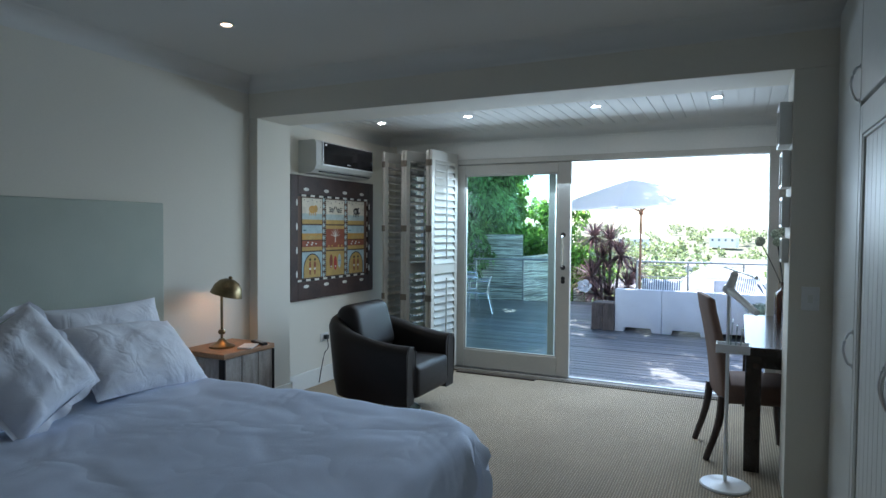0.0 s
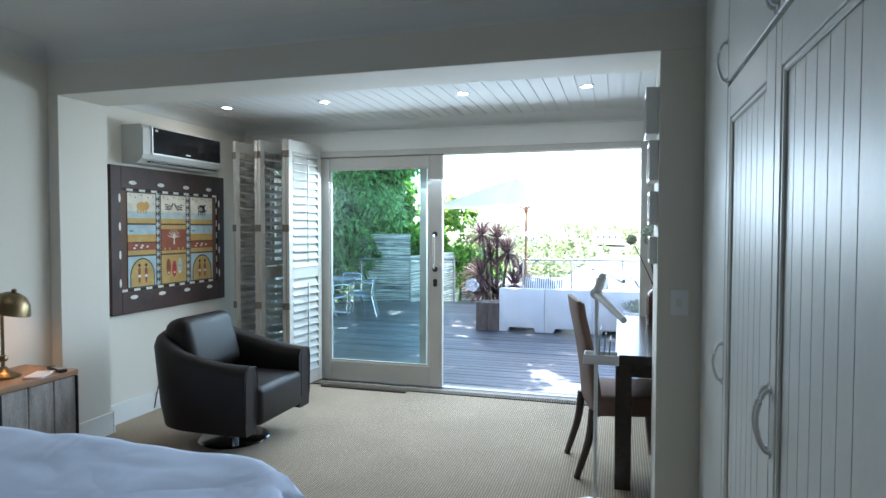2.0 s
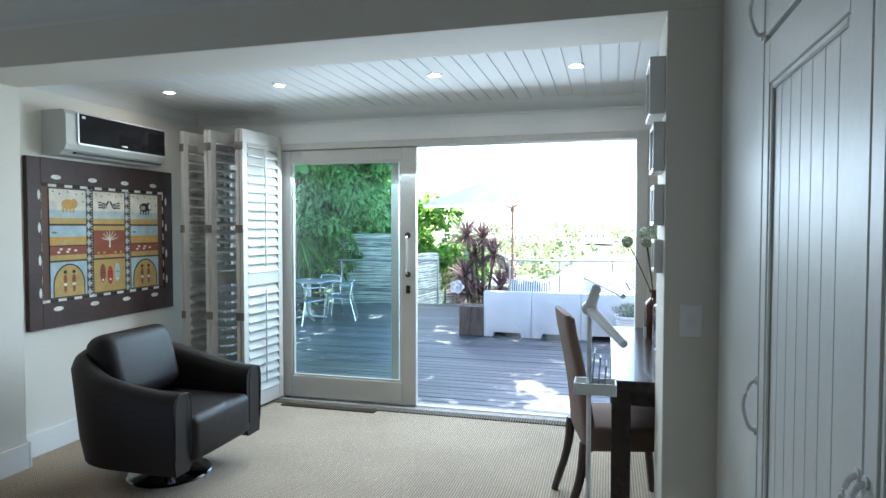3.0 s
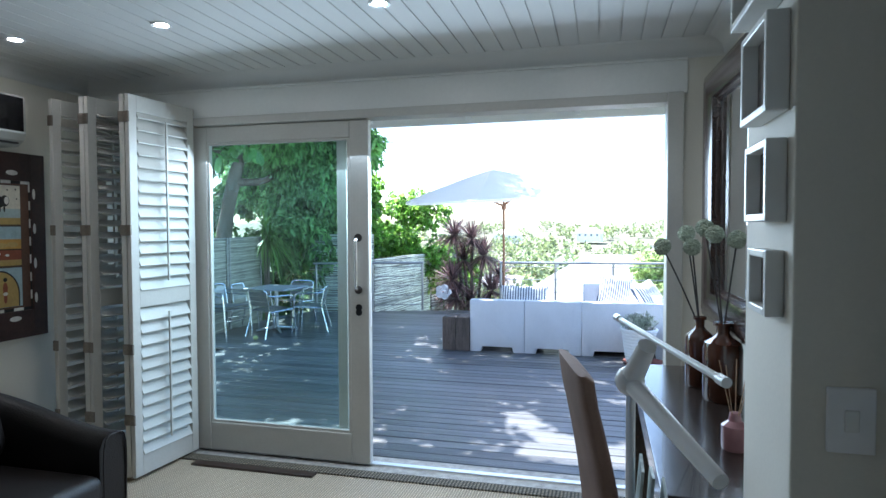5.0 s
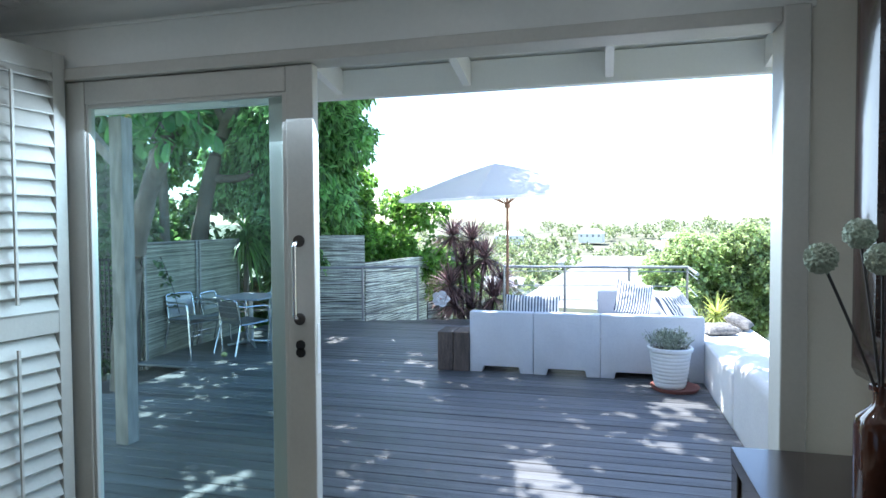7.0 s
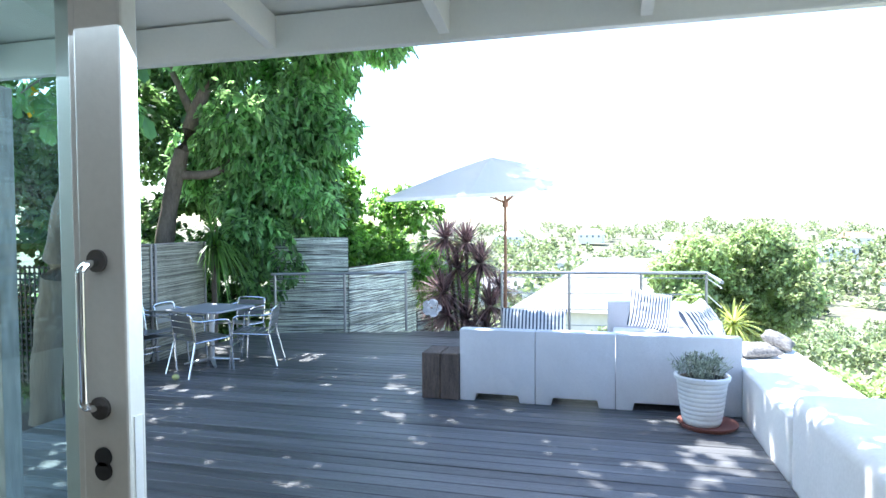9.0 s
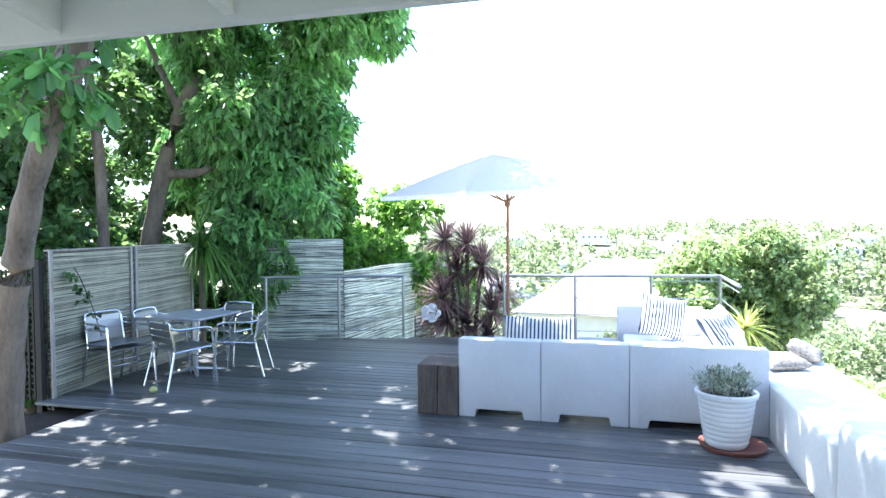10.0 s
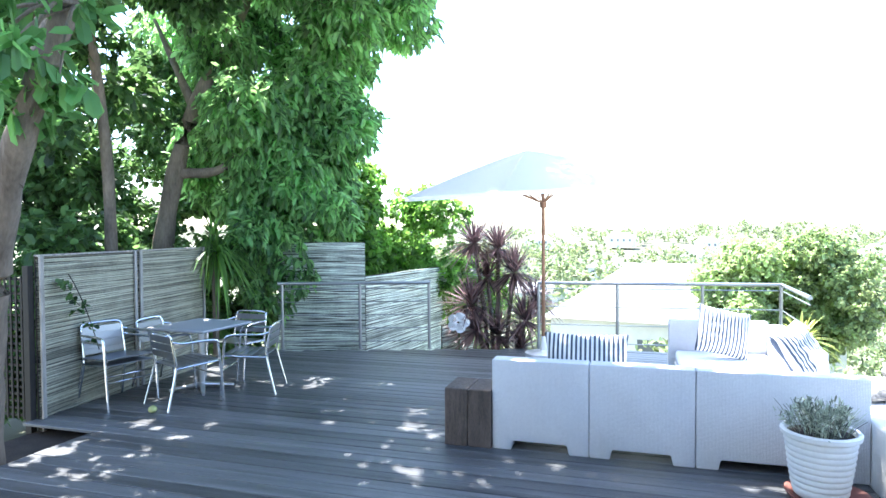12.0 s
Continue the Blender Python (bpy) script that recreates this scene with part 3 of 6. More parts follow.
# the last five clusters are added out of view to shade the deck
near = cluster(rg, (-7.3, 11.2, 5.6), (2.6, 2.6, 1.7), 60, 0.35, 0.7) + cluster(rg, (-5.0, 11.6, 6.3), (1.9, 2.1, 1.1), 34, 0.3, 0.6) + cluster(rg, (-8.9, 13.0, 3.4), (1.4, 1.4, 1.9), 26, 0.35, 0.6) + cluster(rg, (-4.4, 9.8, 5.6), (1.2, 1.3, 0.8), 16, 0.3, 0.5) + cluster(rg, (-2.6, 11.2, 6.8), (1.7, 1.8, 0.8), 22, 0.3, 0.55) + cluster(rg, (-3.4, 9.0, 6.7), (1.8, 1.4, 0.6), 18, 0.25, 0.45) + cluster(rg, (-5.2, 8.6, 6.4), (1.4, 1.2, 0.6), 14, 0.25, 0.45) + cluster(rg, (-1.5, 10.4, 6.9), (1.0, 1.4, 0.5), 12, 0.2, 0.4) + cluster(rg, (-2.6, 10.2, 6.3), (0.9, 0.8, 0.4), 11, 0.2, 0.35)
tree("shade_tree", (-5.62, 9.48, -1.3), [([(-5.72, 9.48, -1.3), (-5.70, 9.48, 0.0), (-5.50, 9.42, 1.0), (-5.14, 9.33, 1.95), (-4.58, 9.33, 3.05), (-4.3, 9.8, 4.6), (-4.6, 10.6, 6.0)], 0.15, 0.055), ([(-5.16, 9.34, 1.8), (-5.5, 9.9, 3.2), (-6.3, 10.6, 4.6), (-6.9, 10.8, 5.4)], 0.07, 0.035)],
     near, LEAFDARK, 55000, 0.15, "old grey-barked tree growing through the deck", 0.5, 3)
mid = cluster(rg, (-7.1, 17.4, 1.6), (1.5, 1.1, 1.7), 44, 0.35, 0.55) + cluster(rg, (-5.4, 18.6, 0.8), (1.3, 1.1, 1.7), 36, 0.35, 0.55) + cluster(rg, (-4.6, 18.9, -0.2), (1.2, 1.0, 1.4), 26, 0.3, 0.5)
tree("garden_shrub", (-4.8, 17.5, -2.6), [([(-4.8, 17.5, -2.6), (-4.9, 17.5, -1), (-4.7, 17.6, 0.6)], 0.12, 0.05)], mid, LEAFLIGHT, 42000, 0.12, "bright green shrub behind the reed screens", 0.4, 4)

# ---------------------------------------------------------------- outdoor sofa
def sofa_unit(w, d, h, seat, back_y=0.16, label=""):
    t = thing("sofa_unit", pose(0, 0, 0), label, "sofa", "outdoor corner sofa")
    bm = bmesh.new()
    # shell with cut-outs under it: feet at both ends
    prof = [(0, 0), (0.15, 0), (0.168, 0.075), (w - 0.168, 0.075), (w - 0.15, 0), (w, 0), (w, h), (0, h)]
    front = bm.faces.new([bm.verts.new((px, 0, pz)) for px, pz in prof])
    ext = bmesh.ops.extrude_face_region(bm, geom=[front])
    bmesh.ops.translate(bm, vec=(0, back_y, 0), verts=[v for v in ext["geom"] if isinstance(v, bmesh.types.BMVert)])
    bmesh.ops.bevel(bm, geom=list(bm.edges), offset=0.010, segments=2, affect="EDGES", profile=0.5)
    box(bm, 0, w, back_y, d, 0.09, seat - 0.12, 0.012)
    part("shell", bm, RATTAN, t, smooth=True)
    for x0, x1 in ((0, 0.16), (w - 0.16, w)):
        for y0, y1 in ((d - 0.16, d),):
            boxes("foot", RATTAN, [(x0 + 0.003, x1 - 0.003, y0 + 0.003, y1 - 0.003, 0, 0.09)], t)
    bm = bmesh.new()
    box(bm, 0.01, w - 0.01, back_y + 0.005, d - 0.01, seat - 0.12, seat, 0.035, 3)
    part("seat_cushion", bm, LINEN, t, "off-white seat cushion", smooth=True)
    return t


units = [(-1.88, 0.755), (-1.12, 0.755)]
for x, w in units:
    s = sofa_unit(w, 0.95, 0.72, 0.40, label="white woven rattan sofa unit seen from behind")
    s.matrix_basis = pose(x, 10.74, DECKZ)
c = sofa_unit(1.10, 0.95, 0.72, 0.40, label="white woven rattan corner unit beside plant pot")
c.matrix_basis = pose(-0.36, 10.74, DECKZ)
for y, w in ((11.70, 0.80), (12.51, 0.80)):
    s = sofa_unit(w, 1.10, 0.72, 0.40, label="white woven rattan sofa unit in full sun")
    s.matrix_basis = pose(0.74, y, DECKZ, 0, 0, 90)

# ---------------------------------------------------------------- bedroom: bed, pillows, headboard
def drape(name, material, parent, a, b, top, drop, at=None, seed=0, step=0.03):
    """A cloth over a block a x b (half sizes): flat on top, falling in soft folds."""
    nu, nv = int(2 * (a + drop) / step), int(2 * (b + drop) / step)
    bm = bmesh.new()
    rows = []
    for i in range(nu + 1):
        row = []
        for j in range(nv + 1):
            u, v = -a - drop + 2 * (a + drop) * i / nu, -b - drop + 2 * (b + drop) * j / nv
            rc = 0.34
            du, dv = max(0.0, abs(u) - a + rc), max(0.0, abs(v) - b + rc)
            d0 = math.hypot(du, dv)
            d = min(max(0.0, d0 - rc), drop * 1.08)
            nx, ny = (math.copysign(du, u) / d0, math.copysign(dv, v) / d0) if d > 1e-6 else (0, 0)
            cu, cv = (math.copysign(min(abs(u), a - rc), u) + nx * rc, math.copysign(min(abs(v), b - rc), v) + ny * rc) if d > 1e-6 else (u, v)
            r = 0.06
            if d < r * 1.57:
                out, fall = r * math.sin(d / r), r * (1 - math.cos(d / r))
            else:
                out, fall = r, r + d - r * 1.57
            ang = math.atan2(ny, nx)
            corner = min(du, dv) / (d0 + 1e-6)
            s = u * 3.1 + v * 2.7 + ang * 5
            amp = min(1.0, fall / 0.14) * (0.014 + 0.055 * corner)
            out += amp * (math.sin(s * 2.3) + 0.6 * math.sin(s * 6.3 + 1) + 0.3 * math.sin(s * 13 + 2) + 0.7)
            z = top - fall
            w = noise.noise(Vector((u * 2.2, v * 2.2, seed))) * 0.014 + noise.noise(Vector((u * 7, v * 4.5, seed + 5))) * 0.008 - 0.005 * max(0.0, 0.12 - abs(noise.noise(Vector((u * 1.6 + v, v * 2.6, seed + 9))))) / 0.12
            row.append(bm.verts.new((cu + nx * out, cv + ny * out, max(0.012, z + w))))
        rows.append(row)
    for i in range(nu):
        for j in range(nv):
            bm.faces.new((rows[i][j], rows[i + 1][j], rows[i + 1][j + 1], rows[i][j + 1]))
    return part(name, bm, material, parent, smooth=True, at=at)


def pillow_mesh(name, w, h, t, material, seed=0, flange=0.0):
    bm = bmesh.new()
    n = 22
    for side in (-1, 1):
        g = []
        for i in range(n + 1):
            row = []
            for j in range(n + 1):
                u, v = -1 + 2 * i / n, -1 + 2 * j / n
                k = max(0.0, (1 - abs(u) ** 3.0)) ** 0.55 * max(0.0, (1 - abs(v) ** 3.0)) ** 0.55
                pin = 1 - 0.07 * (1 - abs(v) ** 2) * abs(u) ** 2
                pin2 = 1 - 0.07 * (1 - abs(u) ** 2) * abs(v) ** 2
                wr = noise.noise(Vector((u * 2.4, v * 2.4, seed + side))) * 0.20 * k + noise.noise(Vector((u * 6, v * 6, seed))) * 0.13 * k
                row.append(bm.verts.new((u * w / 2 * pin, v * h / 2 * pin2, side * t / 2 * (k + wr))))
            g.append(row)
        for i in range(n):
            for j in range(n):
                bm.faces.new((g[i][j], g[i + 1][j], g[i + 1][j + 1], g[i][j + 1]))
    bmesh.ops.remove_doubles(bm, verts=bm.verts, dist=0.0008)
    if flange:
        m = 96
        inner, outer = [], []
        for i in range(m):
            a = 2 * math.pi * i / m
            ca, sa = math.cos(a), math.sin(a)
            q = 1 / max(abs(ca), abs(sa))
            p = Vector((ca * q * w / 2 * 0.96, sa * q * h / 2 * 0.96, 0))
            inner.append(bm.verts.new(p))
            outer.append(bm.verts.new(p + Vector((ca, sa, 0)) * flange * (0.85 + 0.2 * math.sin(i * 0.9)) + Vector((0, 0, 0.012 * math.sin(i * 0.8)))))
        for i in range(m):
            j = (i + 1) % m
            bm.faces.new((inner[i], inner[j], outer[j], outer[i]))
    return finish(bm, name, material, True)


bed = thing("bed", pose(-2.18, 1.75, 0), "double bed under a smooth pale blue-white cover", "bed")
boxes("mattress", LINEN, [(-1.12, 1.00, -0.86, 0.86, 0.22, 0.52)], bed, 0.05)
boxes("base", GREYWOOD, [(-1.12, 0.95, -0.82, 0.82, 0.02, 0.22)], bed, 0.01)
drape("cover", COVER, bed, 1.14, 0.84, 0.555, 0.50, seed=3)
bm = bmesh.new()
box(bm, XL + 0.002, XL + 0.062, 0.66, 2.79, 0.30, 1.57, 0.012, 3)
tagged(part("headboard", bm, HEADB, smooth=True), "tall sage green upholstered headboard on the wall", "headboard")
PIL = pillow_mesh("pillow", 0.72, 0.48, 0.20, LINEN, 2)
PIL2 = pillow_mesh("pillow", 0.46, 0.46, 0.22, LINEN, 8, 0.035)
pillows = [(PIL, pose(-3.16, 2.30, 0.76, 68, 0, 90), "white pillow standing against the green headboard"), (PIL, pose(-2.93, 2.28, 0.715, 42, 4, 92), "crumpled white pillow leaning on another pillow"),
           (PIL, pose(-3.16, 1.25, 0.76, 68, 0, 90), "white pillow standing against the green headboard"), (PIL, pose(-2.93, 1.22, 0.73, 50, 0, 90), "crumpled white pillow leaning on another pillow"),
           (PIL2, pose(-2.75, 1.60, 0.80, 62, 0, 94) @ pose(0, 0, 0, 0, 0, 24), "square white ruffled scatter pillow propped on the bed")]
for me, m, lab in pillows:
    p = new("pillow", me)
    p.matrix_basis = m
    tagged(p, lab, "pillow", "pillows on the bed")

# ---------------------------------------------------------------- bedside table and lamp
ns = thing("bedside_table", pose(-3.16, 3.19, 0), "rustic bedside table with wood top and grey plank sides", "bedside table")
boxes("tabletop", OAK, [(-0.20, 0.20, -0.25, 0.23, 0.565, 0.60)], ns, 0.006, label="orange-brown wooden top")
for y in (-0.232, -0.076, 0.080):
    boxes("plank", GREYWOOD, [(0.165, 0.188, y, y + 0.150, 0.06, 0.562)], ns, 0.005)
boxes("body", GREYWOOD, [(-0.19, 0.163, -0.235, 0.215, 0.05, 0.560)], ns, 0.004)
for y in (0.216, -0.246):
    boxes("iron_strap", BLACK, [(0.150, 0.200, y, y + 0.010, 0.02, 0.562)], ns)
for x in (-0.17, 0.15):
    for y in (-0.21, 0.19):
        boxes("foot", BLACK, [(x - 0.02, x + 0.02, y - 0.02, y + 0.02, 0, 0.05)], ns)
tl = thing("table_lamp", pose(-3.17, 3.13, 0.60), "aged brass desk lamp with a domed shade on bedside table", "lamp")
bm = bmesh.new()
lathe(bm, [(0, 0), (0.085, 0), (0.085, 0.012), (0.06, 0.022), (0.035, 0.035), (0.016, 0.06), (0, 0.06)])
part("base", bm, BRASS, tl, smooth=True)
bm = bmesh.new()
tube(bm, [(0, 0, 0.05), (0, 0, 0.42)], 0.009, 12)
lathe(bm, [(0, 0.085), (0.02, 0.09), (0.026, 0.105), (0.02, 0.12), (0, 0.125)], 16)
part("stem", bm, BRASS, tl, smooth=True)
bm = bmesh.new()
dome = [(0.005, 0.115), (0.03, 0.112), (0.065, 0.095), (0.092, 0.06), (0.105, 0.015), (0.108, 0.0)]
lathe(bm, dome + [(r - 0.004, z - 0.002) for r, z in reversed(dome)])
lathe(bm, [(0, 0.135), (0.012, 0.13), (0.014, 0.118), (0.006, 0.112), (0, 0.112)], 12)
part("shade", bm, BRASS, tl, "domed brass shade with a finial", smooth=True, at=pose(0.02, 0.02, 0.355, 0, 14, 35))
bm = bmesh.new()
bmesh.ops.create_uvsphere(bm, u_segments=14, v_segments=8, radius=0.024)
part("bulb", bm, WARMBULB, tl, smooth=True, at=pose(0.02, 0.02, 0.410))
bulb = bpy.data.lights.new("bedside_bulb", "POINT")
bulb.energy, bulb.color, bulb.shadow_soft_size = 0.24, (1.0, 0.50, 0.24), 0.02
new("bedside_bulb", bulb).location = (-3.145, 3.155, 0.985)
bk = thing("booklet", pose(-3.02, 3.22, 0.60, 0, 0, 25), "pale folded booklet lying on the bedside table", "booklet")
boxes("pages", LAMPWHITE, [(-0.05, 0.05, -0.08, 0.08, 0, 0.010)], bk, 0.002)
rc = thing("remote_control", pose(-3.03, 3.34, 0.60, 0, 0, 70), "black remote control lying on the bedside table", "remote control")
boxes("case", BLACK, [(-0.022, 0.022, -0.085, 0.085, 0, 0.018)], rc, 0.006)
boxes("keypad", ACGREY, [(-0.014 + 0.011 * i, -0.006 + 0.011 * i, -0.06 + 0.018 * j, -0.05 + 0.018 * j, 0.018, 0.0195) for i in range(3) for j in range(6)], rc)

# ---------------------------------------------------------------- cupboards
XC = 0.43


def bow_handle(name, parent, p0, p1, out, r=0.0055):
    p0, p1, out = Vector(p0), Vector(p1), Vector(out)
    bm = bmesh.new()
    tube(bm, smooth_path([p0, p0 + out * 0.55 + (p1 - p0) * 0.10, p0 + out + (p1 - p0) * 0.5, p1 + out * 0.55 - (p1 - p0) * 0.10, p1], 6), r, 8)
    for p in (p0, p1):
        tube(bm, [p, p + out * 0.12], r * 2.0, 10)
    return part(name, bm, STEEL, parent, "satin steel bow handle", smooth=True)


def cupboard_door(parent, y0, y1, z0, z1, stile=0.0, handle=None):
    """A painted door; with stile > 0 it has a sunk grooved panel. Local x 0 is the face."""
    bm = bmesh.new()
    w = 0.0025
    if stile:
        a, b, c, d = y0 + stile, y1 - stile * 0.55, z0 + 0.11, z1 - 0.12
        for r in ((y0 + w, a, z0 + w, z1 - w), (b, y1 - w, z0 + w, z1 - w), (a, b, z0 + w, c), (a, b, d, z1 - w)):
            box(bm, 0.0, 0.022, r[0], r[1], r[2], r[3], 0.0025, 1)
        dr = part("door", bm, CUPB, parent)
        n = max(3, round((b - a) / 0.085))
        for k in range(n):
            bm = bmesh.new()
            box(bm, 0.011, 0.020, a + (b - a) * k / n + 0.0007, a + (b - a) * (k + 1) / n - 0.0007, c + 0.001, d - 0.001, 0.0018, 1)
            part("panel_board", bm, CUPB, dr)
        bm = bmesh.new()
        for r in ((a, a + 0.018, c, d), (b - 0.018, b, c, d), (a + 0.018, b - 0.018, c, c + 0.018), (a + 0.018, b - 0.018, d - 0.018, d)):
            box(bm, 0.003, 0.012, r[0], r[1], r[2], r[3], 0.004, 1)
        part("bead", bm, CUPB, dr)
    else:
        box(bm, 0.0, 0.022, y0 + w, y1 - w, z0 + w, z1 - w, 0.003, 1)
        dr = part("door", bm, CUPB, parent)
    if handle:
        hy, hz0, hz1 = handle
        bow_handle("handle", dr, (0.0, hy, hz0), (0.0, hy, hz1), (-0.032, 0, 0))
    return dr


def cupboard_unit(y0, y1, label):
    t = thing("cupboard", pose(XC, y0, 0), label, "cupboard", "built-in cupboards")
    boxes("carcass", CUPB, [(0.024, 0.66, 0.0, y1 - y0, 0.0, 2.50)], t)
    boxes("plinth", CUPB, [(0.012, 0.024, 0.0, y1 - y0, 0.0, 0.08)], t)
    return t


u1 = cupboard_unit(2.97, 3.60, "tall narrow white built-in cupboard beside the pier")
cupboard_door(u1, 0.0, 0.63, 0.09, 2.49)
bow_handle("handle", u1, (0, 0.025, 0.87), (0, 0.025, 1.01), (-0.032, 0, 0))
bow_handle("handle", u1, (0, 0.025, 1.95), (0, 0.025, 2.09), (-0.032, 0, 0))
for y1 in (2.965, 1.545, 0.125):
    y0 = y1 - 1.42
    u = cupboard_unit(y0, y1, "white built-in cupboard with tongue and groove doors")
    cupboard_door(u, 0.71, 1.42, 0.09, 1.925, 0.10, (0.727, 0.87, 1.03))
    cupboard_door(u, 0.0, 0.71, 0.09, 1.925, 0.10, (0.693, 0.87, 1.03))
    cupboard_door(u, 0.71, 1.42, 1.94, 2.49, 0, (0.727, 1.96, 2.11))
    cupboard_door(u, 0.0, 0.71, 1.94, 2.49, 0, (0.693, 1.96, 2.11))
sw = thing("light_switch", pose(0.335, YF, 1.08), "white light switch plate on the pier", "light switch")
boxes("plate", LAMPWHITE, [(-0.04, 0.04, -0.008, 0.0, -0.06, 0.06)], sw, 0.003)
boxes("rocker", WHITE, [(-0.012, 0.012, -0.012, -0.008, -0.02, 0.02)], sw, 0.002)

# ---------------------------------------------------------------- ceiling spots
def spot_light(x, y, z, power, bulb_glow=SPOT):
    t = thing("downlight", pose(x, y, z), "small round recessed downlight shining in the ceiling", "downlight", "ceiling downlights")
    bm = bmesh.new()
    lathe(bm, [(0.030, -0.002), (0.046, -0.006), (0.048, 0.0), (0.030, 0.0), (0.030, -0.002)], 24)
    part("ring", bm, STEEL, t, smooth=True)
    bm = bmesh.new()
    lathe(bm, [(0, -0.0025), (0.030, -0.0025), (0.030, -0.001), (0, -0.001)], 20)
    part("bulb", bm, bulb_glow, t)
    d = bpy.data.lights.new("downlight_beam", "SPOT")
    d.energy, d.spot_size, d.spot_blend, d.color, d.shadow_soft_size = power, radians(100), 0.8, (1.0, 0.95, 0.88), 0.03
    o = new("downlight_beam", d)
    o.location = (x, y, z - 0.012)


for x in (-2.96, -2.10, -1.02, -0.16):
    spot_light(x, 4.86, ZC, 0.8)
for x, y in ((-2.58, 2.59), (-0.6, 1.0), (-2.58, 0.2)):
    spot_light(x, y, ZB, 0.6, SPOTWARM)

# ---------------------------------------------------------------- air conditioner
ac = thing("air_conditioner", pose(XW, 4.70, 1.89) @ Matrix.Diagonal((0.92, 0.86, 0.93, 1.0)), "silver wall air conditioner with a black glossy front", "air conditioner")
bm = bmesh.new()
prof = [(0.0, 0.0), (0.14, 0.0), (0.19, 0.035), (0.205, 0.07), (0.205, 0.27), (0.185, 0.30), (0.0, 0.30)]
for y in (-0.52, 0.52):
    bm.faces.new([bm.verts.new((x, y, z)) for x, z in prof])
bm.verts.ensure_lookup_table()
k = len(prof)
for i in range(k):
    bm.faces.new((bm.verts[i], bm.verts[(i + 1) % k], bm.verts[k + (i + 1) % k], bm.verts[k + i]))
part("body", bm, ACGREY, ac)
boxes("front_panel", BLACKGLOSS, [(0.205, 0.213, -0.41, 0.50, 0.085, 0.285)], ac, 0.003, label="black glossy front panel")
boxes("panel_trim", STEEL, [(0.205, 0.215, -0.425, -0.412, 0.08, 0.29), (0.205, 0.215, -0.412, 0.51, 0.074, 0.084)], ac)
boxes("louvre", BLACK, [(0.145, 0.19, -0.42, 0.48, 0.012, 0.022)], ac)
boxes("badge", LAMPWHITE, [(0.213, 0.2145, -0.385, -0.355, 0.255, 0.272), (0.213, 0.2145, 0.0, 0.06, 0.105, 0.112)], ac)

# ---------------------------------------------------------------- armchair
arm = thing("armchair", pose(-2.43, 4.16, 0) @ Matrix.Scale(0.965, 4), "dark brown leather swivel tub chair on a round base", "armchair")


def tub_ring(u):
    """Half sizes of the tub at u from one arm end (0) round the back to the other (1): centre line point, inward normal, top height."""
    pts = [(0.36, -0.345), (0.10, -0.36), (-0.16, -0.35), (-0.315, -0.25), (-0.36, 0.0), (-0.315, 0.25), (-0.16, 0.35), (0.10, 0.36), (0.36, 0.345)]
    P = smooth_path([(a, b, 0) for a, b in pts], 8)
    f = u * (len(P) - 1)
    i = min(int(f), len(P) - 2)
    p = P[i].lerp(P[i + 1], f - i)
    t = (P[i + 1] - P[i]).normalized()
    return p, Vector((-t.y, t.x, 0)), 0.60 + 0.19 * math.sin(math.pi * u) ** 2.2


bm = bmesh.new()
rings = []
N = 40
for i in range(N + 1):
    u = i / N
    p, nrm, top = tub_ring(u)
    h = 0.070
    sec = [(-h, 0.18), (-h - 0.004, 0.34), (-h - 0.002, top - 0.06), (-h * 0.75, top - 0.02), (-h * 0.3, top), (h * 0.3, top), (h * 0.75, top - 0.02), (h, top - 0.06), (h, 0.30), (h * 0.8, 0.165), (-h * 0.8, 0.16)]
    slope = 0.05 * math.sin(math.pi * u)
    rings.append([bm.verts.new(p + nrm * a + Vector((0, 0, z)) + nrm * slope * (z - 0.35) / 0.5) for a, z in sec])
for a, b in zip(rings, rings[1:]):
    for k in range(len(a)):
        bm.faces.new((a[k], a[(k + 1) % len(a)], b[(k + 1) % len(a)], b[k]))
bm.faces.new(rings[0])
bm.faces.new(list(reversed(rings[-1])))
part("tub_shell", bm, LEATHER, arm, smooth=True)
bm = bmesh.new()
box(bm, -0.28, 0.385, -0.275, 0.275, 0.19, 0.445, 0.045, 4)
part("seat_cushion", bm, LEATHER, arm, smooth=True)
bm = bmesh.new()
box(bm, -0.10, 0.10, -0.285, 0.285, -0.19, 0.225, 0.085, 5, m=pose(-0.235, 0, 0.64, 0, -16, 0))
part("back_cushion", bm, LEATHER, arm, smooth=True)
for s in (-1, 1):
    bm = bmesh.new()
    tube(bm, smooth_path([(0.365, s * 0.345 - 0.06, 0.25), (0.37, s * 0.345 - 0.06, 0.55), (0.37, s * 0.345, 0.595), (0.37, s * 0.345 + 0.06, 0.55), (0.365, s * 0.345 + 0.06, 0.25)], 5), 0.0035, 6)
    part("piping", bm, LEATHER, arm, smooth=True)
bm = bmesh.new()
lathe(bm, [(0, 0.195), (0.045, 0.195), (0.035, 0.18), (0.035, 0.03), (0.05, 0.022), (0, 0.02)], 20)
part("column", bm, CHROME, arm, "chrome swivel column", smooth=True)
bm = bmesh.new()
lathe(bm, [(0, 0), (0.235, 0), (0.24, 0.008), (0.232, 0.016), (0.06, 0.026), (0, 0.026)], 48)
part("base_disc", bm, mat("dark_chrome", (0.18, 0.18, 0.19), 0.12, 1.0, bump=0), arm, "dark polished round base", smooth=True)

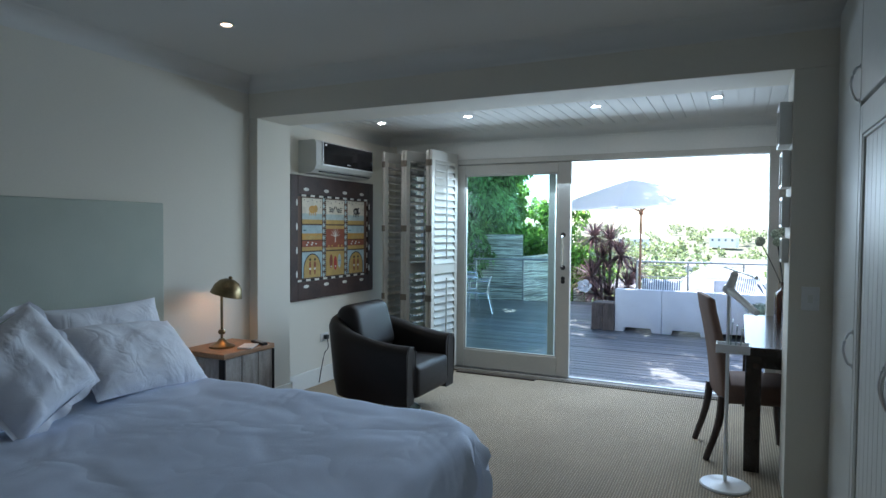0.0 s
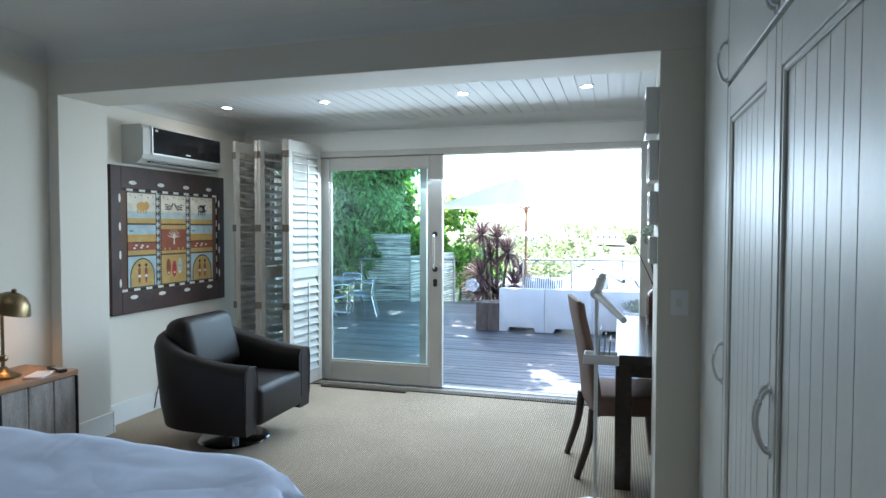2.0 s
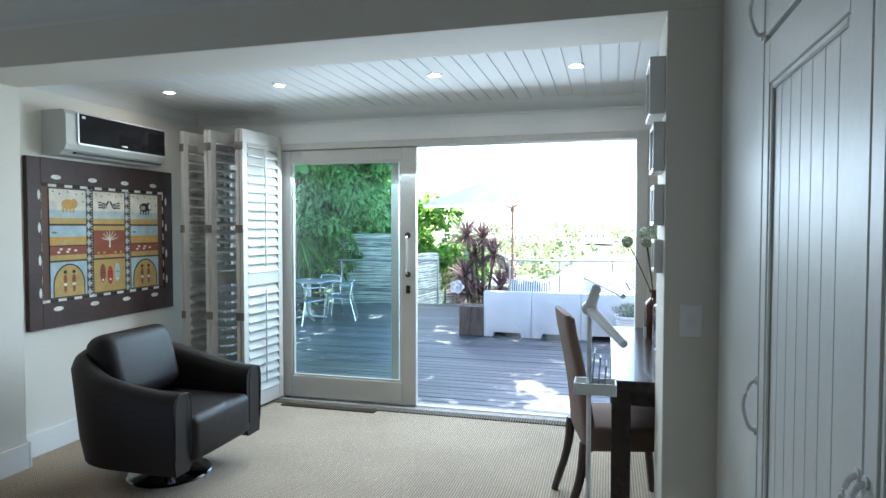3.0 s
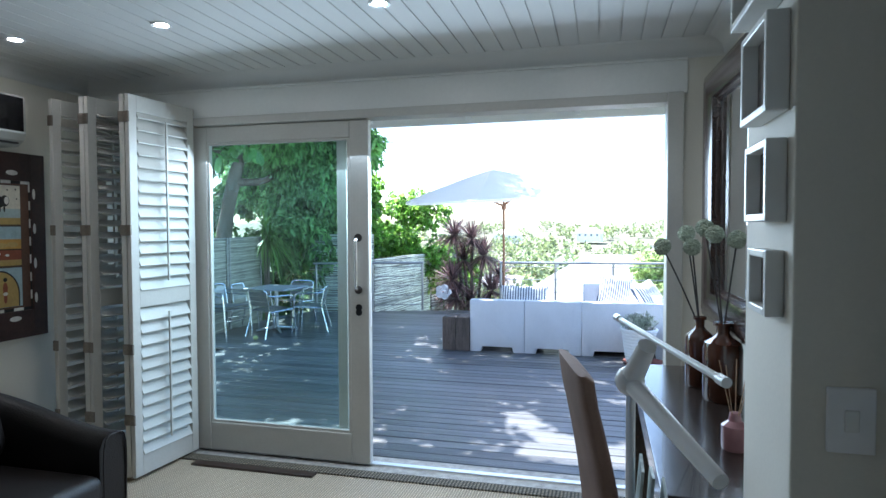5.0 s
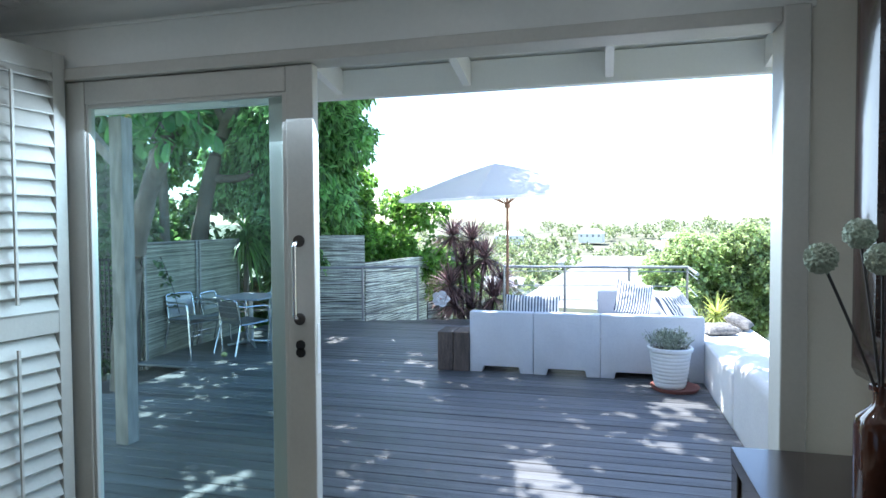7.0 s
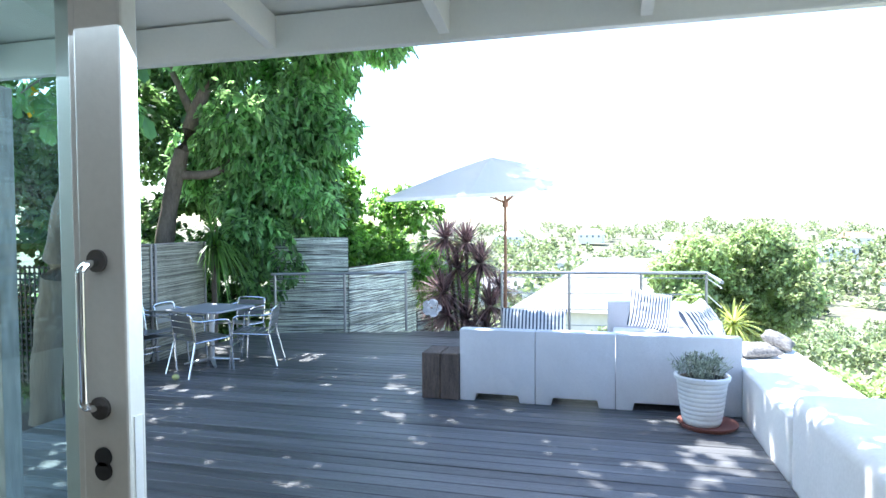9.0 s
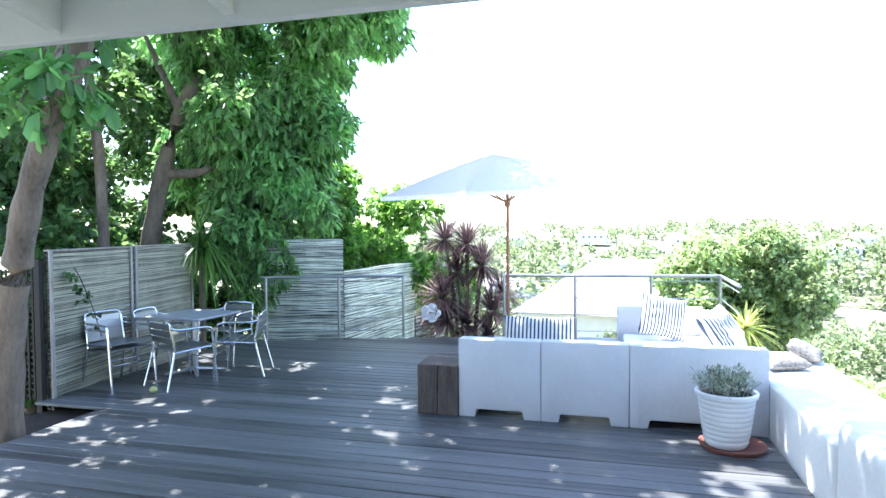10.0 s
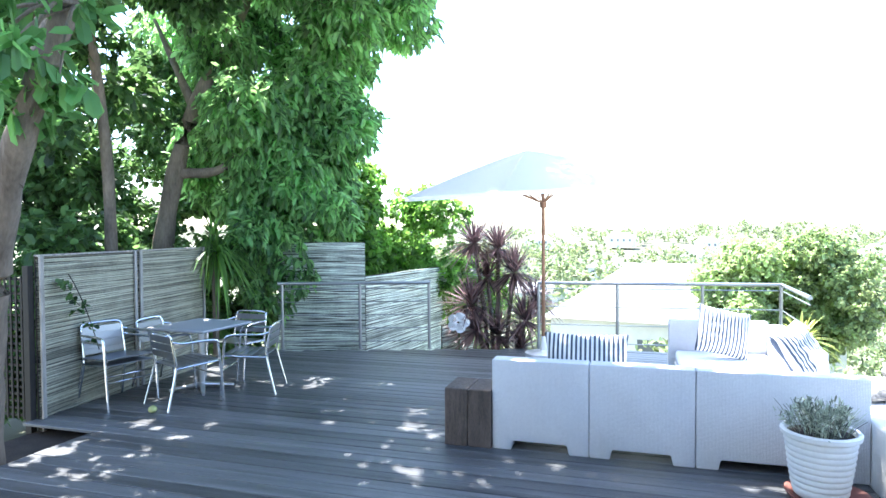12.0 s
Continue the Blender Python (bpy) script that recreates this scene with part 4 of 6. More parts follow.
# ---------------------------------------------------------------- picture
pic = thing("framed_picture", pose(XW, 4.755, 1.33), "colourful painted panel picture in a wide dark frame", "picture")
W2, H2 = 0.645, 0.54
FRAME = mat("maroon_black_frame", (0.042, 0.018, 0.014), 0.6, var=0.35, big=5, fine=50, bump=0.15)
boxes("picture_frame", FRAME, [(0.002, 0.035, -W2, -W2 + 0.095, -H2, H2), (0.002, 0.035, W2 - 0.095, W2, -H2, H2), (0.002, 0.035, -W2 + 0.095, W2 - 0.095, H2 - 0.16, H2), (0.002, 0.035, -W2 + 0.095, W2 - 0.095, -H2, -H2 + 0.16)], pic, 0.004)
boxes("panel", mat("brown_ground", (0.10, 0.05, 0.03), 0.7, var=0.2), [(0.002, 0.022, -W2 + 0.095, W2 - 0.095, -H2 + 0.16, H2 - 0.16)], pic)
INK = {k: mat("paint_" + k, c, 0.7, var=0.15, big=14, fine=80, bump=0.08) for k, c in {
    "cream": (0.62, 0.58, 0.48), "sky": (0.36, 0.48, 0.52), "ochre": (0.50, 0.28, 0.06), "gold": (0.46, 0.31, 0.10), "rust": (0.25, 0.07, 0.035), "black": (0.015, 0.014, 0.013), "white": (0.68, 0.66, 0.60), "teal": (0.10, 0.18, 0.20), "haze": (0.38, 0.47, 0.47), "red": (0.38, 0.04, 0.03)}.items()}
cw, ch = (2 * W2 - 0.19 - 0.07) / 3, (2 * H2 - 0.32 - 0.05) / 3
band_sets = [[("gold", 0, 0.17), ("haze", 0.17, 0.40), ("cream", 0.40, 1)], [("gold", 0, 0.15), ("rust", 0.15, 0.40), ("black", 0.40, 0.43), ("ochre", 0.43, 0.68), ("sky", 0.68, 1)], [("sky", 0, 1)]]


def motif(parent, colour, spots, depth):
    """Painted dabs: flat ovals (y, z, half width, half height) lying on a cell."""
    bm = bmesh.new()
    for k, (yy, zz, ry, rz) in enumerate(spots):
        bm.faces.new([bm.verts.new((depth + 0.00004 * k, yy + ry * math.cos(q * math.pi / 8), zz + rz * math.sin(q * math.pi / 8))) for q in range(16)])
    tagged(part("motif", bm, INK[colour], parent), kind="stuff")


def arch(parent, colour, y, z, w, h, depth):
    """A filled round-topped arch standing on a cell's lower edge."""
    bm = bmesh.new()
    bm.faces.new([bm.verts.new((depth, y + w * math.cos(q * math.pi / 16), z + h * 0.35 + h * 0.65 * math.sin(q * math.pi / 16))) for q in range(17)] + [bm.verts.new((depth, y - w, z)), bm.verts.new((depth, y + w, z))])
    part("arch", bm, INK[colour], parent)


for r in range(3):
    for c in range(3):
        y0, z0 = -W2 + 0.095 + 0.035 + c * cw + 0.030, H2 - 0.16 - 0.025 - (r + 1) * ch + 0.006
        yw, zw = cw - 0.060, ch - 0.012
        cell = boxes("picture_cell", INK["black"], [(0.022, 0.025, y0 - 0.003, y0 + yw + 0.003, z0 - 0.003, z0 + zw + 0.003)], pic)
        bands = band_sets[r]
        if c == 1 and r == 1:
            bands = [("gold", 0, 0.10), ("rust", 0.10, 0.86), ("gold", 0.86, 1)]
        if c == 1 and r == 2:
            bands = [("gold", 0, 1)]
        for col, a, b in bands:
            boxes("paint_band", INK[col], [(0.025, 0.027, y0, y0 + yw, z0 + zw * a, z0 + zw * b)], cell)
        yc0, zc0 = y0 + yw / 2, z0 + zw / 2
        if r == 0:
            motif(cell, "black", [(y0 + yw * u, z0 + zw * v, 0.005, 0.005) for u, v in ((0.1, 0.92), (0.27, 0.86), (0.5, 0.93), (0.72, 0.88), (0.9, 0.9), (0.92, 0.66))], 0.0278)
            if c == 1:
                motif(cell, "black", [(yc0 + k * 0.05, zc0 + 0.015, 0.028, 0.020) for k in (-1, 1)] + [(yc0 + k * (0.022 - 0.006 * q), zc0 + 0.028 + 0.008 * q, 0.006, 0.010) for k in (-1, 1) for q in range(3)] + [(yc0 + k * 0.085, zc0 + 0.02 + 0.018 * q, 0.018, 0.005) for k in (-1, 1) for q in (-1, 0, 1)], 0.0285)
                motif(cell, "white", [(yc0 + k * 0.05 + q * 0.009, zc0 + 0.015, 0.002, 0.015) for k in (-1, 1) for q in (-2, -1, 0, 1, 2)], 0.0295)
            else:
                body = "ochre" if c == 0 else "black"
                motif(cell, body, [(yc0, zc0 + 0.015, 0.052, 0.034), (yc0 + 0.045, zc0 + 0.022, 0.028, 0.032)] + [(yc0 - 0.04 + 0.027 * q, zc0 - 0.022, 0.006, 0.020) for q in range(4)], 0.0285)
                motif(cell, "gold" if c == 0 else "white", [(yc0 + 0.055, zc0 + 0.024, 0.014, 0.022)] + [(yc0 - 0.035 + 0.012 * q, zc0 + 0.012, 0.003, 0.018) for q in range(4)], 0.0295)
        elif r == 1 and c == 1:
            spots = [(yc0, zc0 - 0.030 + 0.018 * q, 0.0075 - 0.0006 * q, 0.012) for q in range(5)]
            for k in range(7):
                an = 0.25 + k * 0.44
                spots += [(yc0 + 0.013 * (q + 0.4) * math.cos(an), zc0 + 0.010 + 0.013 * (q + 0.3) * math.sin(an), 0.0058 - 0.0006 * q, 0.0055) for q in range(6)]
            motif(cell, "white", spots, 0.0285)
            motif(cell, "ochre", [(y0 + yw * u, z0 + zw * 0.16, 0.011, 0.010) for u in (0.14, 0.32, 0.68, 0.86)], 0.0280)
        elif r == 1:
            motif(cell, "white", [(y0 + yw * u, z0 + zw * v, 0.013, 0.007) for u, v in ((0.28, 0.32), (0.5, 0.31), (0.22, 0.23), (0.46, 0.24), (0.68, 0.27))], 0.0285)
            motif(cell, "gold", [(y0 + yw * 0.42, z0 + zw * 0.52, 0.085, 0.018), (y0 + yw * 0.80, z0 + zw * 0.54, 0.035, 0.016)], 0.0285)
            motif(cell, "teal", [(y0 + yw * 0.12, z0 + zw * 0.80, 0.022, 0.006)], 0.0285)
        elif c == 1:
            for q, col in ((-1, "rust"), (0, "red"), (1, "haze")):
                ym = yc0 + q * 0.066
                motif(cell, col, [(ym, zc0 + 0.018 * abs(q), 0.026, 0.066)], 0.0280 + 0.0002 * q)
                motif(cell, "black", [(ym - 0.010, zc0 + 0.022, 0.005, 0.004), (ym + 0.010, zc0 + 0.022, 0.005, 0.004)], 0.0288)
                motif(cell, "white", [(ym, zc0 - 0.030, 0.009, 0.008)], 0.0288)
        else:
            arch(cell, "black", yc0, z0 + 0.001, yw * 0.44, zw * 0.94, 0.0276)
            arch(cell, "gold", yc0, z0 + 0.001, yw * 0.41, zw * 0.90, 0.0281)
            for k in (-1, 1):
                motif(cell, "rust", [(yc0 + 0.034 * k, zc0 - 0.005, 0.015, 0.036), (yc0 + 0.034 * k, zc0 - 0.060, 0.011, 0.030)], 0.0286)
                motif(cell, "black", [(yc0 + 0.034 * k, zc0 + 0.046, 0.013, 0.012)], 0.0290)
                motif(cell, "white", [(yc0 + 0.034 * k, zc0 - 0.035, 0.015, 0.010)], 0.0292)
bm, bm2 = bmesh.new(), bmesh.new()
a, b = W2 - 0.095 + 0.002, H2 - 0.16 - 0.012
for k in range(18):
    t = -a + 2 * a * k / 18
    (box(bm if k % 2 else bm2, 0.022, 0.026, t, t + 2 * a / 18, b - 0.007, b + 0.010), box(bm2 if k % 2 else bm, 0.022, 0.026, t, t + 2 * a / 18, -b - 0.010, -b + 0.007))
for k in range(14):
    t = -b + 2 * b * k / 14
    (box(bm if k % 2 else bm2, 0.0222, 0.0262, a - 0.009, a + 0.009, t, t + 2 * b / 14), box(bm2 if k % 2 else bm, 0.0222, 0.0262, -a - 0.009, -a + 0.009, t, t + 2 * b / 14))
bm3 = bmesh.new()
for side in (-1, 1):
    for k in range(13):
        z = -b + 0.03 + 2 * b * k / 13
        bm3.faces.new([bm3.verts.new((0.0275, side * cw / 2 + dy, z + dz)) for dy, dz in ((-0.012, -0.026), (0.014, 0), (-0.012, 0.026), (-0.026, 0))])
        for q in (-1, 0, 1):
            box(bm, 0.022, 0.0265, side * cw / 2 + 0.019, side * cw / 2 + 0.024, z + q * 0.018 - 0.004, z + q * 0.018 + 0.004)
tagged(part("diamond_strip", bm3, INK["haze"], pic), kind="stuff")
tagged(part("checker_border", bm, INK["white"], pic), kind="stuff")
tagged(part("checker_border", bm2, INK["black"], pic), kind="stuff")
bm = bmesh.new()
for k in range(4):
    for s in (-1, 1):
        for (yy, zz, ry, rz) in ((-0.44 + 0.29 * k, s * (H2 - 0.118), 0.038, 0.015), (s * (W2 - 0.078), -0.31 + 0.205 * k, 0.010, 0.032)):
            vs = [bm.verts.new((0.0365, yy + ry * math.cos(q * math.pi / 7), zz + rz * math.sin(q * math.pi / 7))) for q in range(14)]
            bm.faces.new(vs)
tagged(part("shell_inlay", bm, INK["white"], pic), "pale oval inlays on the frame", kind="stuff")
so = thing("wall_socket", pose(XW, 4.62, 0.42), "white wall socket with a black plug and cable", "socket")
boxes("plate", LAMPWHITE, [(0, 0.008, -0.055, 0.055, -0.035, 0.035)], so, 0.003)
boxes("plug", BLACK, [(0.008, 0.045, -0.02, 0.02, -0.02, 0.02)], so, 0.006)
bm = bmesh.new()
tube(bm, smooth_path([(0.04, 0, -0.02), (0.045, 0.0, -0.10), (0.03, -0.04, -0.16), (0.02, -0.10, -0.40)]), 0.004, 6)
part("cable", bm, BLACK, so, smooth=True)

# ---------------------------------------------------------------- folding shutters
SW, SH = 0.50, 2.175
HINGE = mat("pale_metal_hinge", (0.20, 0.17, 0.14), 0.45, 0.7, var=0.25)
bm = bmesh.new()
box(bm, -0.041, 0.041, 0.058, SW - 0.058, -0.0045, 0.0045, 0.003, 1)
slat_me = finish(bm, "louvre_slat", DOORWHITE)


def shutter_panel(m, slope, label):
    t = thing("shutter_panel", m, label, "shutter", "folding shutters")
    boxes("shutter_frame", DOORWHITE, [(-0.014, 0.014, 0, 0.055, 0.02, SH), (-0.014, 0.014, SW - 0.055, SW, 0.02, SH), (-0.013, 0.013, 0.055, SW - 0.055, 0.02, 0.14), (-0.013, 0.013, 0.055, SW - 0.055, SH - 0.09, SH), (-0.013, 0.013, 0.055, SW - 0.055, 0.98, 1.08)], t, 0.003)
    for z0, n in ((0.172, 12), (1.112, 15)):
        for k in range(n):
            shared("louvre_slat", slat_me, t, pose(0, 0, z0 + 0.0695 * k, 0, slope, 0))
    for z0, z1 in ((0.19, 0.94), (1.12, SH - 0.12)):
        boxes("tilt_rod", DOORWHITE, [(0.030, 0.042, SW / 2 - 0.006, SW / 2 + 0.006, z0, z1)], t, 0.002)
    for z in (0.35, 0.75, 1.42, 2.05):
        boxes("hinge", HINGE, [(-0.017, 0.017, -0.008, 0.004, z - 0.030, z + 0.030)], t, 0.003)
    return t


near_far = [((-3.17, 5.25), (-3.11, 5.74)), ((-2.955, 5.25), (-3.07, 5.74)), ((-2.925, 5.25), (-2.83, 5.74)), ((-2.685, 5.25), (-2.79, 5.74)), ((-2.650, 5.25), (-2.605, 5.74))]
places = [pose(xa, ya, 0, 0, 0, math.degrees(math.atan2(yb - ya, xb - xa)) - 90) for (xa, ya), (xb, yb) in near_far]
shutter_panel(places[4], 64, "white louvred shutter panel with nearly closed slats")
folded = shutter_panel(places[0], 22, "white louvred shutter panel folded back with open slats")
for m in places[1:4]:
    copy_thing(folded, m)

# ---------------------------------------------------------------- desk end: desk, chair, lamp, mirror, boxes, vases
desk = thing("desk", pose(0.27, 4.81, 0), "dark wenge console desk against the wall", "desk")
boxes("desktop", WENGE, [(-0.22, 0.22, -0.79, 0.79, 0.69, 0.74)], desk, 0.004)
for x in (-0.22, 0.13):
    for y in (-0.79, 0.70):
        boxes("leg", WENGE, [(x + 0.002, x + 0.088, y + 0.002, y + 0.088, 0, 0.689)], desk, 0.004)
boxes("drawer", WENGE, [(-0.21, 0.20, -0.69, 0.0, 0.60, 0.689), (-0.21, 0.20, 0.01, 0.69, 0.60, 0.689)], desk, 0.004)
chair = thing("dining_chair", pose(-0.14, 4.33, 0, 0, 0, 12.5), "tan suede upholstered chair with dark legs at the desk", "chair")
bm = bmesh.new()
rings = []
for k in range(15):
    t = k / 14
    cx, cz, hw, ht = -0.11 * t ** 1.6 + 0.055, 0.36 + 0.65 * t, 0.225 - 0.02 * t, 0.036 - 0.010 * t
    e = 1.0 if k not in (0, 14) else 0.55
    if k == 13:
        cz += 0.03
    ring = []
    for q in range(24):
        a = 2 * math.pi * q / 24
        ca, sa = math.cos(a), math.sin(a)
        ring.append(bm.verts.new((cx + ht * e * math.copysign(abs(ca) ** 0.6, ca), hw * (0.94 + 0.06 * e) * math.copysign(abs(sa) ** 0.35, sa), cz)))
    rings.append(ring)
for a, b in zip(rings, rings[1:]):
    for q in range(24):
        bm.faces.new((a[q], a[(q + 1) % 24], b[(q + 1) % 24], b[q]))
bm.faces.new(rings[0])
bm.faces.new(list(reversed(rings[-1])))
part("backrest", bm, TAN, chair, smooth=True)
bm = bmesh.new()
box(bm, 0.03, 0.48, -0.23, 0.23, 0.36, 0.48, 0.03, 3)
part("seat", bm, TAN, chair, smooth=True)
for x, dx in ((0.03, -0.09), (0.44, 0.03)):
    for y in (-0.20, 0.20):
        bm = bmesh.new()
        tube(bm, smooth_path([(x, y, 0.40), (x + dx * 0.25, y, 0.22), (x + dx, y, 0.0)], 4), [0.026 - 0.0009 * k for k in range(9)], 8)
        part("leg", bm, BROWNLEG, chair, smooth=True)

fl = thing("reading_lamp", pose(-0.04, 3.74, 0), "slim white floor lamp with a tube head and tray", "floor lamp")
bm = bmesh.new()
lathe(bm, [(0, 0), (0.13, 0), (0.132, 0.006), (0.125, 0.014), (0.03, 0.022), (0.012, 0.03), (0, 0.03)], 40)
part("base", bm, LAMPWHITE, fl, smooth=True)
bm = bmesh.new()
tube(bm, [(0, 0, 0.02), (0, 0, 1.10)], 0.010, 12)
part("pole", bm, STEEL, fl, smooth=True)
bm = bmesh.new()
tube(bm, [(-0.012, 0.02, 1.105), (0.13, -0.29, 1.01)], [0.021, 0.015], 14)
bmesh.ops.create_uvsphere(bm, u_segments=14, v_segments=8, radius=0.032, matrix=pose(-0.002, 0, 1.10))
part("arm", bm, LAMPWHITE, fl, "tapered white arm", smooth=True)
bm = bmesh.new()
tube(bm, [(0.0, 0.0, 1.10), (0.028, -0.07, 1.19)], [0.024, 0.019], 14)
part("neck", bm, LAMPWHITE, fl, smooth=True)
bm = bmesh.new()
tube(bm, [(-0.022, 0.15, 1.212), (0.12, -0.34, 1.192)], 0.0062, 12)
part("tube_head", bm, LAMPWHITE, fl, "straight white tube head", smooth=True)
for p, q in (((-0.020, 0.142, 1.212), (-0.027, 0.166, 1.213)), ((0.118, -0.332, 1.192), (0.125, -0.356, 1.191))):
    bm = bmesh.new()
    tube(bm, [p, q], 0.0088, 14)
    part("end_cap", bm, STEEL, fl, smooth=True)
bm = bmesh.new()
for r in ((-0.06, 0.11, -0.055, -0.048, 0.76, 0.80), (-0.06, 0.11, 0.048, 0.055, 0.76, 0.80), (-0.06, -0.053, -0.048, 0.048, 0.76, 0.80), (0.103, 0.11, -0.048, 0.048, 0.76, 0.80), (-0.06, 0.11, -0.055, 0.055, 0.752, 0.76)):
    box(bm, *r, bevel=0.002, seg=1)
part("tray", bm, LAMPWHITE, fl, "small white open tray")
PRINT = mat("printed_card", (0.42, 0.48, 0.47), 0.5, var=0.4, big=22, fine=70, bump=0)
for k, (x, h, a) in enumerate(((0.02, 0.17, 6), (0.045, 0.14, -4), (0.07, 0.12, 8))):
    lf = thing("leaflet", pose(-0.04 + x, 3.74, 0.761, a, 4, 0), "printed leaflet standing in the lamp's tray", "leaflet", "leaflets in the tray")
    boxes("sheet", PRINT, [(-0.012, -0.006, -0.042, 0.042, 0, h)], lf)

mi = thing("wall_mirror", pose(XR - 0.036, 4.97, 1.575, 0, 0, 2.8), "large mirror in a wide glossy dark frame", "mirror")
bm = bmesh.new()
my, mz, mw = 0.66, 0.60, 0.165
prof = [(0.0, 0.0), (-0.035, 0.0), (-0.060, 0.03), (-0.070, 0.060), (-0.066, 0.100), (-0.046, 0.138), (-0.030, 0.144), (-0.030, 0.155), (-0.018, mw), (0.0, mw)]
rings = []
for sy, sz in ((-1, -1), (1, -1), (1, 1), (-1, 1)):
    rings.append([bm.verts.new((a, sy * (my - b), sz * (mz - b))) for a, b in prof])
for i in range(4):
    a, b = rings[i], rings[(i + 1) % 4]
    for k in range(len(prof) - 1):
        bm.faces.new((a[k], a[k + 1], b[k + 1], b[k]))
part("mirror_frame", bm, MIRRORFRAME, mi, smooth=True)
boxes("mirror_glass", MIRROR, [(-0.014, -0.010, -(my - mw) - 0.005, my - mw + 0.005, -(mz - mw) - 0.005, mz - mw + 0.005)], mi)

PHOTO = mat("dim_photograph", (0.16, 0.13, 0.11), 0.4, var=0.6, big=30, fine=90, bump=0)
for z0, z1, w, d, fy in ((1.87, 2.09, 0.25, 0.058, 3.785), (1.65, 1.84, 0.22, 0.042, 3.765), (1.44, 1.60, 0.18, 0.038, 3.752), (1.255, 1.385, 0.15, 0.034, 3.745)):
    t = thing("box_frame", pose(0.237, fy, (z0 + z1) / 2), "white deep box frame on the pier's inner face", "picture frame", "box frames on the pier")
    h, e = (z1 - z0) / 2, 0.016
    boxes("rim", WHITE, [(-d, 0.0, -w / 2, -w / 2 + e, -h, h), (-d, 0.0, w / 2 - e, w / 2, -h, h), (-d, 0.0, -w / 2 + e, w / 2 - e, h - e, h), (-d, 0.0, -w / 2 + e, w / 2 - e, -h, -h + e)], t, 0.003)
    boxes("photo", PHOTO, [(-0.010, -0.004, -w / 2 + e, w / 2 - e, -h + e, h - e)], t)


def bottle(x, y, h, r, label):
    t = thing("bottle_vase", pose(x, y, 0.74), label, "vase", "vases on the desk")
    bm = bmesh.new()
    lathe(bm, [(0, 0.0), (r * 0.9, 0.0), (r, 0.012), (r, h * 0.66), (r * 0.92, h * 0.74), (r * 0.45, h * 0.82), (r * 0.33, h * 0.86), (r * 0.33, h * 0.95), (r * 0.48, h * 0.96), (r * 0.48, h), (r * 0.3, h), (r * 0.28, h * 0.9), (0, h * 0.9)], 28)
    part("glass_body", bm, AMBER, t, smooth=True)
    return t


bottle(0.31, 5.22, 0.30, 0.058, "tall amber glass bottle holding allium flowers")
bottle(0.365, 5.00, 0.31, 0.075, "wide amber glass bottle holding allium flowers")
POM = mat("pale_green_flower", (0.31, 0.35, 0.27), 0.95, var=0.25, big=40, fine=150, bump=0.6)
STEM = mat("dark_stem", (0.035, 0.03, 0.025), 0.7, var=0.2)
for (bx, by), (hx, hy, hz) in (((0.31, 5.22), (0.145, 5.12, 1.345)), ((0.31, 5.22), (0.25, 5.20, 1.40)), ((0.31, 5.22), (0.26, 5.10, 1.345)), ((0.365, 5.00), (0.30, 5.05, 1.425)), ((0.365, 5.00), (0.33, 5.00, 1.40)), ((0.365, 5.00), (0.40, 4.94, 1.38))):
    t = thing("allium_flower", pose(bx, by, 0.99), "round pale green allium on a dark stem", "flower", "alliums in bottles")
    bm = bmesh.new()
    e = Vector((hx - bx, hy - by, hz - 0.99))
    tube(bm, smooth_path([(0, 0, 0), e * 0.5 + Vector((0, 0, 0.01)), e], 5), 0.0035, 6)
    part("stem", bm, STEM, t, smooth=True)
    bm = bmesh.new()
    bmesh.ops.create_icosphere(bm, subdivisions=4, radius=0.034, matrix=Matrix.Translation(e))
    for v in bm.verts:
        d = (v.co - e).normalized()
        v.co += d * (noise.noise(d * 9 + Vector((hx, hy, 0))) * 0.007 + random.uniform(-0.003, 0.003))
    part("flower_head", bm, POM, t)
df = thing("reed_diffuser", pose(0.30, 4.42, 0.74), "small pink glass jar holding thin reed sticks", "diffuser")
bm = bmesh.new()
lathe(bm, [(0, 0), (0.036, 0), (0.04, 0.01), (0.04, 0.075), (0.02, 0.09), (0.016, 0.115), (0, 0.115)], 24)
part("jar", bm, mat("dusky_pink_glass", (0.32, 0.16, 0.17), 0.12, var=0.1, bump=0), df, smooth=True)
for k in range(5):
    bm = bmesh.new()
    tube(bm, [(0, 0, 0.05), (0.05 * math.cos(k * 1.3), 0.06 * math.sin(k * 1.3), 0.27)], 0.0015, 5)
    part("reed_stick", bm, OAK, df)

